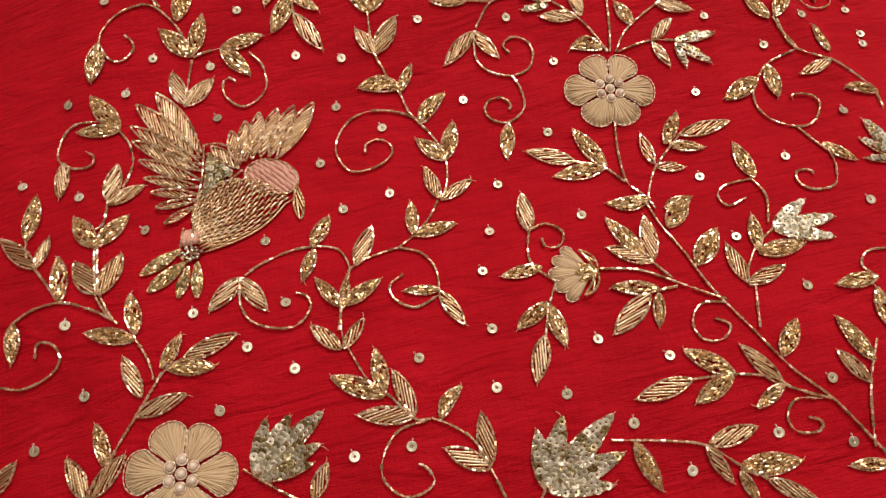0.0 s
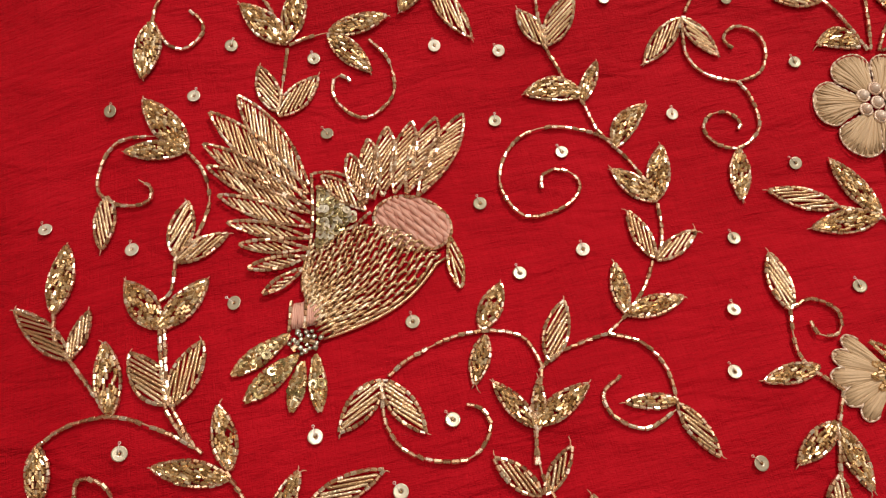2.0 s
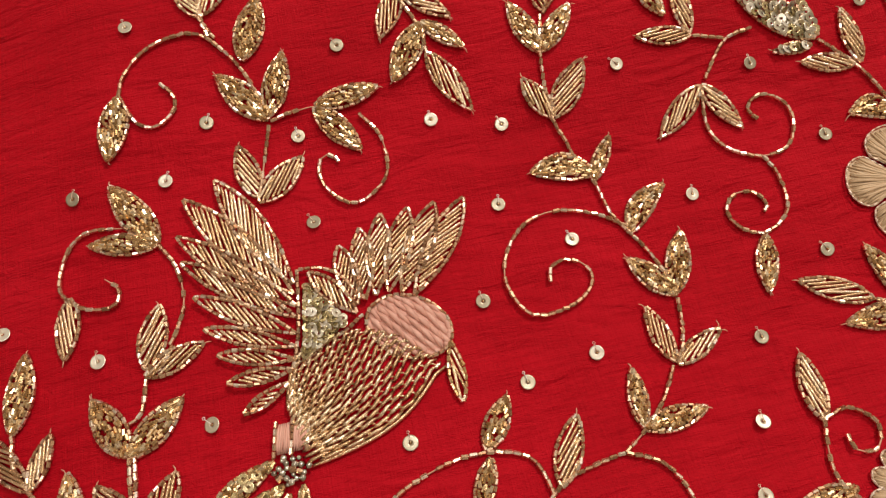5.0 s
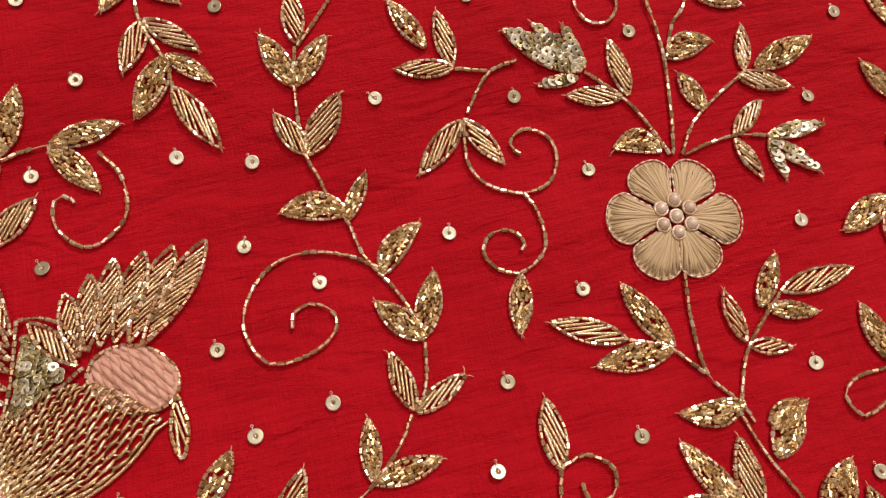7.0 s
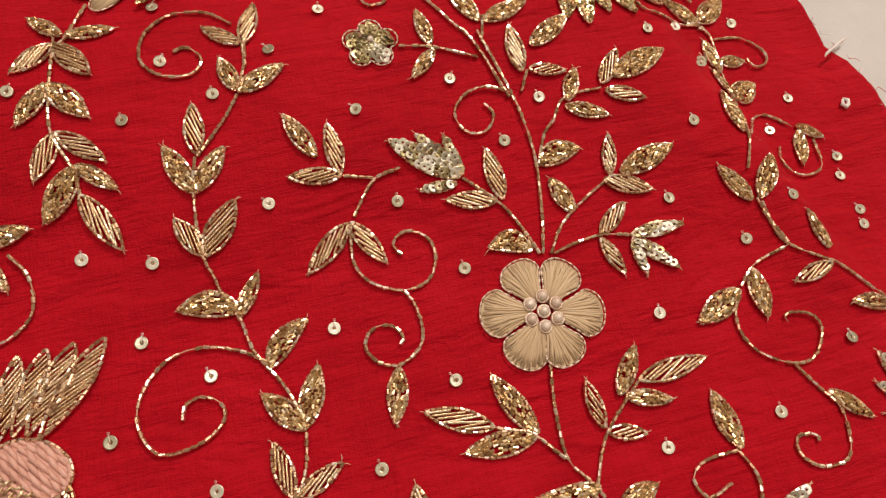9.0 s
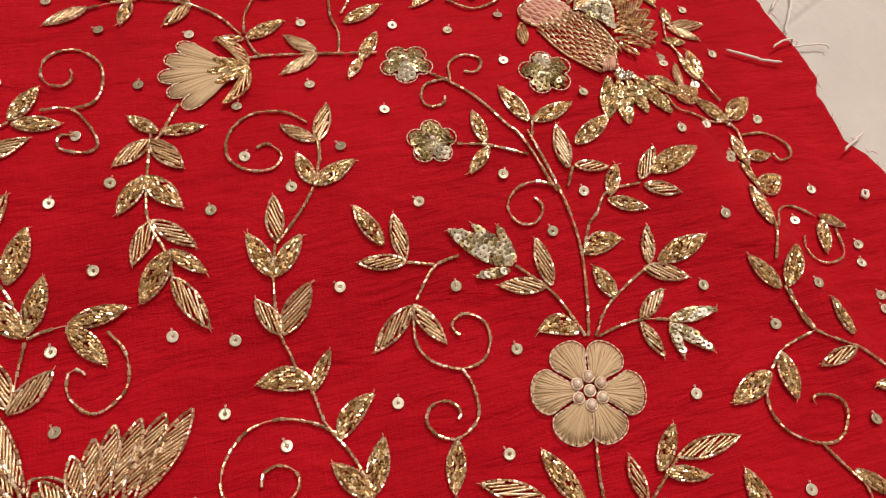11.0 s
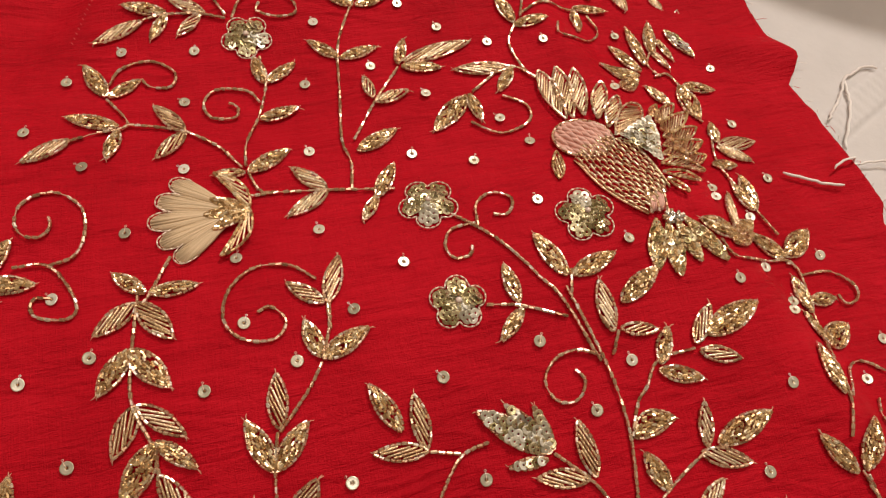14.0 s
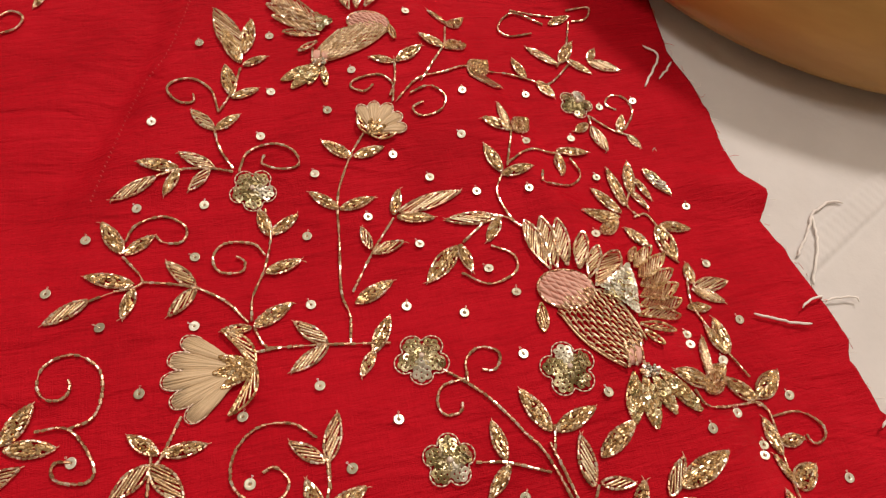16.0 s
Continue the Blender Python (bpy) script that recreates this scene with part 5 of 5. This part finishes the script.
vine((-0.0243, 0.0905), (-0.0143, 0.0884), (-0.0004, 0.0823))
leaf(-0.0143, 0.0891, -0.0159, 0.1024, 0.42, "bead")
leaf(-0.0136, 0.0874, -0.0225, 0.0787, 0.42, "bead")
leaf(0.0031, 0.0950, -0.0037, 0.1107, 0.42, "bead")
leaf(0.0045, 0.0948, 0.0203, 0.0997, 0.42, "bead")
vine((0.0020, 0.0871), (0.0049, 0.0970))
vine((-0.0201, 0.1171), (-0.0186, 0.1255), (-0.0125, 0.1289), (-0.0066, 0.1253), (-0.0096, 0.1195), (-0.0142, 0.1206))
vine((-0.0206, 0.1185), (-0.0287, 0.1178), (-0.0320, 0.1125), (-0.0304, 0.1075), (-0.0249, 0.1076), (-0.0238, 0.1108))
leaf(0.0120, 0.0751, 0.0123, 0.0918, 0.42, "wire")
leaf(0.0173, 0.0836, 0.0328, 0.0926, 0.42, "bead")
sequin_flower(-0.0336, 0.1293, 0.0097)
sequin_flower(0.0154, 0.1145, 0.0100)
sequin_flower(-0.0326, 0.0929, 0.0087)
vine((-0.1496, 0.1285), (-0.1422, 0.1307), (-0.1392, 0.1386), (-0.1403, 0.1474), (-0.1478, 0.1533), (-0.1564, 0.1511), (-0.1589, 0.1444), (-0.1564, 0.1395), (-0.1514, 0.1386), (-0.1488, 0.1419), (-0.1495, 0.1450))
leaf(0.0753, 0.1324, 0.0852, 0.1309, 0.54, "bead")
vine((0.0816, 0.1178), (0.0778, 0.1320), (0.0806, 0.1428), (0.0837, 0.1512))
leaf(0.0825, 0.1411, 0.0995, 0.1416, 0.45, "wire")
leaf(0.0814, 0.1405, 0.0930, 0.1325, 0.45, "wire")
leaf(0.0826, 0.1426, 0.0850, 0.1525, 0.54, "bead")
leaf(0.0812, 0.1722, 0.0949, 0.1691, 0.45, "bead")
leaf(0.0798, 0.1723, 0.0812, 0.1545, 0.57, "bead")
vine((0.0819, 0.1530), (0.0761, 0.1610))
vine((0.0798, 0.1723), (0.0769, 0.1785), (0.0708, 0.1776))
leaf(0.0715, 0.1630, 0.0644, 0.1725, 0.5, "bead")
leaf(0.0691, 0.1839, 0.0675, 0.2037, 0.3, "bead")
leaf(0.0686, 0.1834, 0.0670, 0.1957, 0.32, "wire")
leaf(0.0739, 0.1893, 0.0791, 0.2066, 0.36, "bead")
leaf(0.0794, 0.1970, 0.0827, 0.1857, 0.34, "bead")
leaf(0.0739, 0.1922, 0.0796, 0.1810, 0.32, "wire")
leaf(0.0761, 0.1905, 0.0763, 0.2031, 0.3, "bead")
leaf(0.0656, 0.1801, 0.0563, 0.1937, 0.38, "bead")
leaf(0.0641, 0.1783, 0.0456, 0.1806, 0.38, "bead")
leaf(0.0625, 0.1763, 0.0498, 0.1691, 0.42, "bead")
vine((0.0735, 0.1773), (0.0699, 0.1836), (0.0739, 0.1907))
leaf(0.0852, 0.2022, 0.0937, 0.1875, 0.4, "sequin")
vine((-0.0203, 0.2426), (-0.0083, 0.2532), (0.0048, 0.2552), (0.0290, 0.2612), (0.0448, 0.2569), (0.0551, 0.2530), (0.0716, 0.2667))
leaf(0.0149, 0.2537, 0.0286, 0.2686, 0.5, "bead")
leaf(0.0146, 0.2529, 0.0306, 0.2517, 0.38, "wire")
leaf(0.0448, 0.2569, 0.0413, 0.2695, 0.42, "bead")
leaf(0.0500, 0.2549, 0.0556, 0.2451, 0.6, "bead")
sequin_flower(0.0650, 0.2405, 0.0081)
leaf(0.0636, 0.2652, 0.0508, 0.2766, 0.33, "wire")
leaf(0.0653, 0.2662, 0.0753, 0.2786, 0.42, "bead")
leaf(0.0691, 0.2686, 0.0792, 0.2585, 0.33, "bead")
leaf(0.0800, 0.2655, 0.0937, 0.2581, 0.45, "wire")
leaf(0.0802, 0.2661, 0.0853, 0.2726, 0.57, "bead")
vine((0.0629, 0.2634), (0.0710, 0.2741), (0.0780, 0.2915))
vine((0.0646, 0.2918), (0.0503, 0.2997), (0.0400, 0.2900), (0.0442, 0.2842), (0.0566, 0.2858))
leaf(0.0674, 0.2913, 0.0792, 0.2951, 0.42, "bead")
vine((0.0493, 0.3017), (0.0661, 0.2971), (0.0771, 0.2935))
vine((0.0788, 0.2990), (0.0911, 0.2991), (0.0872, 0.2920), (0.0795, 0.2914))
vine((0.0689, 0.2335), (0.0777, 0.2249), (0.0852, 0.2212))
leaf(0.0852, 0.2212, 0.0890, 0.2139, 0.61, "wire")
leaf(0.0814, 0.2230, 0.0862, 0.2323, 0.5, "bead")
vine((0.0850, 0.2245), (0.0917, 0.2330), (0.0909, 0.2415), (0.0846, 0.2442), (0.0800, 0.2396), (0.0846, 0.2358))
leaf(0.0672, 0.2287, 0.0595, 0.2247, 0.6, "bead")
leaf(0.0681, 0.2271, 0.0718, 0.2133, 0.51, "wire")
vine((0.0689, 0.2335), (0.0685, 0.2281))
vine((0.0191, 0.2042), (0.0239, 0.2174), (0.0260, 0.2229))
leaf(0.0254, 0.2210, 0.0144, 0.2286, 0.42, "bead")
leaf(0.0243, 0.2220, 0.0237, 0.2371, 0.38, "wire")
leaf(0.0263, 0.2208, 0.0380, 0.2331, 0.5, "bead")
leaf(0.0162, 0.2021, 0.0121, 0.2159, 0.42, "bead")
leaf(0.0159, 0.2009, 0.0291, 0.2019, 0.42, "bead")
vine((0.0160, 0.2011), (0.0118, 0.1930), (0.0143, 0.1805), (0.0176, 0.1758))
vine((0.0193, 0.2053), (0.0351, 0.2126), (0.0502, 0.2138))
leaf(0.0467, 0.2150, 0.0615, 0.2129, 0.33, "bead")
leaf(0.0469, 0.2133, 0.0441, 0.2004, 0.5, "bead")
vine((0.0518, 0.2106), (0.0536, 0.2007), (0.0416, 0.1932), (0.0318, 0.1936), (0.0332, 0.1999))
vine((-0.0361, 0.2299), (-0.0424, 0.2219), (-0.0489, 0.2100), (-0.0520, 0.2003), (-0.0541, 0.1827), (-0.0567, 0.1617), (-0.0551, 0.1519), (-0.0568, 0.1405))
leaf(-0.0430, 0.2195, -0.0536, 0.2287, 0.42, "bead")
leaf(-0.0421, 0.2198, -0.0296, 0.2219, 0.42, "bead")
leaf(-0.0518, 0.1977, -0.0620, 0.2072, 0.38, "bead")
leaf(-0.0515, 0.1976, -0.0374, 0.2000, 0.38, "bead")
leaf(-0.0313, 0.1909, -0.0270, 0.2018, 0.42, "bead")
leaf(-0.0290, 0.1918, -0.0027, 0.1963, 0.28, "wire")
leaf(-0.0301, 0.1896, -0.0158, 0.1863, 0.38, "bead")
vine((-0.0314, 0.1896), (-0.0420, 0.1766), (-0.0526, 0.1609))
leaf(-0.0427, 0.1777, -0.0446, 0.1877, 0.45, "wire")
leaf(-0.0424, 0.1758, -0.0297, 0.1784, 0.42, "wire")
leaf(-0.0523, 0.1562, -0.0373, 0.1626, 0.42, "bead")
vine((-0.0215, 0.2428), (-0.0176, 0.2576), (-0.0162, 0.2671))
leaf(-0.0168, 0.2638, -0.0265, 0.2682, 0.42, "bead")
leaf(-0.0159, 0.2642, -0.0031, 0.2711, 0.45, "bead")
vine((-0.0222, 0.2459), (-0.0196, 0.2518), (-0.0242, 0.2579), (-0.0344, 0.2571), (-0.0378, 0.2534), (-0.0323, 0.2500), (-0.0279, 0.2532))
vine((-0.0135, 0.2460), (-0.0043, 0.2486), (0.0013, 0.2421), (-0.0023, 0.2353), (-0.0111, 0.2339), (-0.0138, 0.2386), (-0.0084, 0.2408))
vine((-0.0074, 0.2515), (0.0016, 0.2632), (0.0071, 0.2706), (0.0111, 0.2845))
leaf(0.0067, 0.2689, -0.0024, 0.2780, 0.38, "bead")
leaf(0.0070, 0.2683, 0.0198, 0.2769, 0.42, "bead")
leaf(0.0130, 0.2884, 0.0046, 0.2937, 0.42, "bead")
leaf(0.0130, 0.2880, 0.0237, 0.2967, 0.42, "bead")
leaf(-0.0810, 0.2769, -0.0895, 0.3059, 0.38, "wire")
leaf(-0.0797, 0.2783, -0.0744, 0.2969, 0.38, "bead")
leaf(-0.0816, 0.2734, -0.0873, 0.2942, 0.35, "bead")
leaf(-0.0807, 0.2719, -0.0705, 0.2752, 0.42, "bead")
vine((-0.0818, 0.2708), (-0.0865, 0.2590), (-0.0929, 0.2491))
leaf(-0.0866, 0.2566, -0.0881, 0.2733, 0.42, "bead")
leaf(-0.0870, 0.2557, -0.0758, 0.2585, 0.42, "bead")
vine((-0.0929, 0.2491), (-0.0949, 0.2610), (-0.1019, 0.2682), (-0.1101, 0.2678), (-0.1125, 0.2636), (-0.1081, 0.2570), (-0.1024, 0.2560), (-0.1022, 0.2604))
leaf(-0.0954, 0.2409, -0.1036, 0.2519, 0.42, "wire")
leaf(-0.0949, 0.2409, -0.0849, 0.2465, 0.45, "bead")
vine((-0.0954, 0.2410), (-0.0941, 0.2316), (-0.0900, 0.2223))
leaf(-0.0971, 0.2237, -0.1098, 0.2324, 0.38, "wire")
leaf(-0.0991, 0.2235, -0.1077, 0.2154, 0.45, "wire")
vine((-0.1118, 0.2252), (-0.0994, 0.2239), (-0.0901, 0.2209))
leaf(-0.1107, 0.2256, -0.1258, 0.2310, 0.38, "bead")
leaf(-0.1108, 0.2250, -0.1171, 0.2147, 0.42, "bead")
leaf(-0.1195, 0.2230, -0.1363, 0.2150, 0.33, "wire")
vine((-0.1194, 0.2233), (-0.1118, 0.2252))
vine((-0.0880, 0.2206), (-0.0835, 0.2287), (-0.0731, 0.2309), (-0.0658, 0.2267), (-0.0643, 0.2201), (-0.0712, 0.2192), (-0.0788, 0.2228), (-0.0771, 0.2264))
sequin_flower(-0.0836, 0.2119, 0.0091)
vine((-0.0801, 0.2032), (-0.0799, 0.1958), (-0.0793, 0.1911), (-0.0813, 0.1824), (-0.0843, 0.1743), (-0.0887, 0.1655), (-0.0899, 0.1562))
leaf(-0.0799, 0.1909, -0.0824, 0.2033, 0.45, "bead")
leaf(-0.0793, 0.1913, -0.0680, 0.1982, 0.42, "bead")
vine((-0.0823, 0.1826), (-0.0862, 0.1884), (-0.0965, 0.1902), (-0.1013, 0.1847), (-0.0993, 0.1781), (-0.0913, 0.1769), (-0.0900, 0.1815), (-0.0929, 0.1838))
leaf(-0.0830, 0.1751, -0.0694, 0.1782, 0.42, "bead")
leaf(-0.0902, 0.1538, -0.1008, 0.1541, 0.42, "bead")
leaf(-0.0894, 0.1539, -0.0750, 0.1610, 0.42, "bead")
vine((-0.0893, 0.1538), (-0.0863, 0.1457), (-0.0804, 0.1442), (-0.0648, 0.1420), (-0.0429, 0.1377))
vine((-0.0902, 0.1441), (-0.0804, 0.1442))
leaf(-0.0647, 0.1423, -0.0751, 0.1532, 0.42, "wire")
leaf(-0.0648, 0.1413, -0.0784, 0.1343, 0.42, "wire")
leaf(-0.0494, 0.1354, -0.0412, 0.1483, 0.42, "bead")
leaf(-0.0491, 0.1361, -0.0553, 0.1272, 0.45, "bead")
leaf(-0.1080, 0.1731, -0.1176, 0.1853, 0.4, "wire")
leaf(-0.1078, 0.1727, -0.1177, 0.1627, 0.42, "wire")
vine((-0.1081, 0.1732), (-0.0980, 0.1655), (-0.0910, 0.1558))
vine((-0.1258, 0.1777), (-0.1145, 0.1751), (-0.1081, 0.1727))
leaf(-0.1288, 0.1771, -0.1453, 0.1832, 0.38, "bead")
leaf(-0.1288, 0.1755, -0.1327, 0.1639, 0.45, "bead")
leaf(-0.1435, 0.1730, -0.1574, 0.1656, 0.4, "wire")
vine((-0.1433, 0.1726), (-0.1352, 0.1751), (-0.1258, 0.1777), (-0.1326, 0.1900))
leaf(-0.1326, 0.1912, -0.1396, 0.2059, 0.42, "bead")
leaf(-0.1319, 0.1907, -0.1216, 0.1976, 0.45, "bead")
vine((-0.1317, 0.1963), (-0.1277, 0.2031), (-0.1177, 0.2054), (-0.1099, 0.1996), (-0.1119, 0.1932), (-0.1187, 0.1942), (-0.1208, 0.1975))
vine((0.0176, 0.1758), (0.0112, 0.1818), (-0.0010, 0.1846))
leaf(0.0089, 0.1821, -0.0115, 0.1842, 0.33, "wire")
leaf(0.0097, 0.1813, 0.0023, 0.1718, 0.45, "bead")
leaf(-0.0099, 0.1719, -0.0244, 0.1591, 0.45, "bead")
leaf(-0.0088, 0.1726, -0.0069, 0.1603, 0.42, "bead")
vine((0.0054, 0.1821), (-0.0074, 0.1732))
vine((-0.0110, 0.1605), (-0.0017, 0.1536), (0.0095, 0.1569), (0.0107, 0.1643), (0.0030, 0.1699))
vine((-0.1784, 0.3053), (-0.1718, 0.3074), (-0.1693, 0.3135), (-0.1743, 0.3175), (-0.1788, 0.3150))
leaf(-0.1606, 0.3250, -0.1652, 0.3181, 0.5, "bead")
leaf(0.0895, 0.0931, 0.1029, 0.1018, 0.6, "bead")
leaf(0.0895, 0.0931, 0.0762, 0.1028, 0.45, "bead")
vine((0.0918, 0.0884), (0.0879, 0.0920), (0.0635, 0.0916), (0.0582, 0.0988))
leaf(0.0667, 0.0992, 0.0534, 0.1065, 0.5, "bead")
leaf(0.0631, 0.0971, 0.0808, 0.1076, 0.45, "bead")
leaf(0.0677, 0.1015, 0.0754, 0.1193, 0.35, "wire")
leaf(0.0843, 0.1115, 0.0842, 0.1263, 0.5, "bead")
leaf(0.0831, 0.1115, 0.0790, 0.1234, 0.45, "bead")
vine((0.0896, 0.1013), (0.0843, 0.1115))
vine((0.0887, 0.0906), (0.0921, 0.0891), (0.0924, 0.0802), (0.0903, 0.0690), (0.0858, 0.0536), (0.0821, 0.0417))
leaf(0.0906, 0.0719, 0.0890, 0.0859, 0.5, "bead")
leaf(0.0920, 0.0762, 0.1028, 0.0758, 0.55, "bead")
leaf(0.0895, 0.0617, 0.0858, 0.0724, 0.5, "bead")
leaf(0.0897, 0.0598, 0.1025, 0.0660, 0.7, "bead")
leaf(0.0807, 0.0429, 0.0807, 0.0600, 0.6, "bead")
vine((0.0921, 0.0858), (0.1051, 0.0856), (0.1132, 0.0795), (0.1121, 0.0743), (0.1062, 0.0731), (0.1046, 0.0770))
vine((0.0829, 0.0417), (0.0934, 0.0509), (0.1010, 0.0528), (0.1103, 0.0471))
leaf(0.1119, 0.0474, 0.1220, 0.0419, 0.45, "bead")
leaf(0.1124, 0.0456, 0.1077, 0.0323, 0.5, "bead")
vine((0.1170, 0.0414), (0.1154, 0.0307), (0.1058, 0.0282), (0.0964, 0.0323), (0.1007, 0.0400))
vine((0.0821, 0.0417), (0.0773, 0.0303))
leaf(0.0755, 0.0202, 0.0677, 0.0331, 0.45, "bead")
leaf(0.0780, 0.0202, 0.0887, 0.0344, 0.45, "bead")
vine((0.0770, 0.0206), (0.0783, 0.0151))
vine((-0.0274, 0.1236), (-0.0216, 0.1180), (-0.0150, 0.1108), (-0.0091, 0.1020), (-0.0054, 0.0956), (-0.0017, 0.0906), (0.0018, 0.0810), (0.0039, 0.0728), (0.0058, 0.0672))

# ---- loose sequins ----
sequin(-0.2006, 0.0857)
sequin(-0.1462, 0.0691)
sequin(-0.1837, 0.0549)
sequin(-0.1610, 0.0469)
sequin(-0.1255, 0.0444)
sequin(-0.1963, 0.0412)
sequin(-0.2200, 0.0415)
sequin(-0.1612, 0.0228)
sequin(-0.1071, 0.0393)
sequin(-0.1132, 0.0178)
sequin(-0.1235, -0.0069)
sequin(-0.0966, 0.0045)
sequin(-0.0992, -0.0256)
sequin(-0.0724, 0.0492)
sequin(-0.0615, 0.0098)
sequin(-0.0357, 0.0420)
sequin(-0.0211, 0.0181)
sequin(-0.0317, -0.0126)
sequin(-0.0570, -0.0307)
sequin(-0.0653, -0.0502)
sequin(-0.0719, -0.0658)
sequin(-0.1179, -0.0289)
sequin(-0.1484, -0.0365)
sequin(-0.1918, -0.0226)
sequin(-0.2167, -0.0019)
sequin(-0.1387, 0.0975)
sequin(-0.1084, 0.0816)
sequin(-0.0820, 0.0848)
sequin(-0.0419, 0.0719)
sequin(0.0005, 0.0537)
sequin(-0.0112, 0.0766)
sequin(0.0152, 0.0657)
sequin(0.0644, 0.0495)
sequin(0.0478, 0.0263)
sequin(0.0326, -0.0078)
sequin(0.0900, 0.0192)
sequin(0.0692, 0.0086)
sequin(0.0574, -0.0437)
sequin(0.0212, -0.0448)
sequin(0.1146, 0.0588)
sequin(-0.0635, 0.0972)
sequin(-0.0955, 0.0993)
sequin(0.0827, 0.0763)
sequin(-0.2415, 0.0114)
sequin(-0.1765, -0.0596)
sequin(-0.1591, -0.0759)
sequin(-0.1438, -0.0625)
sequin(-0.2219, -0.0537)
sequin(-0.1440, -0.0869)
sequin(-0.2167, -0.0803)
sequin(-0.1712, -0.0955)
sequin(-0.2374, -0.0940)
sequin(-0.1290, -0.1202)
sequin(-0.1097, -0.1211)
sequin(-0.1012, -0.0925)
sequin(-0.0738, -0.0879)
sequin(-0.0773, -0.1084)
sequin(-0.0292, -0.0510)
sequin(-0.0384, -0.0996)
sequin(-0.0159, -0.1106)
sequin(-0.0349, -0.1298)
sequin(-0.0195, -0.1488)
sequin(-0.0545, -0.1157)
sequin(0.0130, -0.1433)
sequin(0.0424, -0.0966)
sequin(0.0374, -0.1299)
sequin(0.0375, -0.1517)
sequin(0.1235, 0.0129)
sequin(0.0894, -0.0285)
sequin(0.0807, -0.0692)
sequin(0.0243, -0.0727)
sequin(0.1243, 0.0337)
sequin(-0.1577, 0.0939)
sequin(-0.1487, 0.1175)
sequin(-0.1730, 0.1426)
sequin(-0.1573, 0.1779)
sequin(-0.1398, 0.1618)
sequin(-0.1280, 0.1361)
sequin(-0.0959, 0.1216)
sequin(-0.1094, 0.1576)
sequin(-0.1026, 0.2083)
sequin(-0.1272, 0.2103)
sequin(-0.1076, 0.1860)
sequin(-0.0684, 0.1590)
sequin(-0.0658, 0.1882)
sequin(-0.0588, 0.2150)
sequin(-0.0412, 0.1921)
sequin(-0.0262, 0.2179)
sequin(-0.0136, 0.2050)
sequin(0.0038, 0.1951)
sequin(-0.0143, 0.1438)
sequin(-0.0239, 0.1761)
sequin(-0.0343, 0.1511)
sequin(-0.0492, 0.2431)
sequin(-0.0709, 0.2562)
sequin(-0.0777, 0.2351)
sequin(-0.1194, 0.2488)
sequin(-0.0679, 0.2865)
sequin(-0.0059, 0.2923)
sequin(0.0309, 0.2163)
sequin(0.0561, 0.2212)
sequin(0.0251, 0.1923)
sequin(0.0462, 0.1677)
sequin(0.0266, 0.1037)
sequin(0.0986, 0.1806)
sequin(0.0959, 0.2109)
sequin(0.0016, 0.1231)
sequin(-0.0696, 0.1271)
sequin(-0.0458, 0.1096)
sequin(-0.1453, 0.1991)
sequin(0.0071, 0.1484)
sequin(-0.0004, 0.1604)
sequin(0.0601, 0.0847)
sequin(0.0792, 0.0727)
sequin(0.0944, 0.1512)
sequin(0.0958, 0.1241)
sequin(0.0658, 0.1159)
sequin(0.1042, 0.0920)
sequin(0.0808, 0.1093)
sequin(0.0766, 0.2382)
sequin(0.0419, 0.2474)
sequin(0.0755, 0.0888)
sequin(0.1220, 0.0075)
sequin(0.1218, 0.0264)
sequin(0.0671, 0.1203)
sequin(0.0999, 0.0467)
sequin(-0.0358, 0.2623)
sequin(-0.0976, 0.2874)
sequin(0.0943, 0.2396)
sequin(0.0610, 0.1995)
sequin(0.0093, 0.2440)
sequin(0.0038, 0.2225)
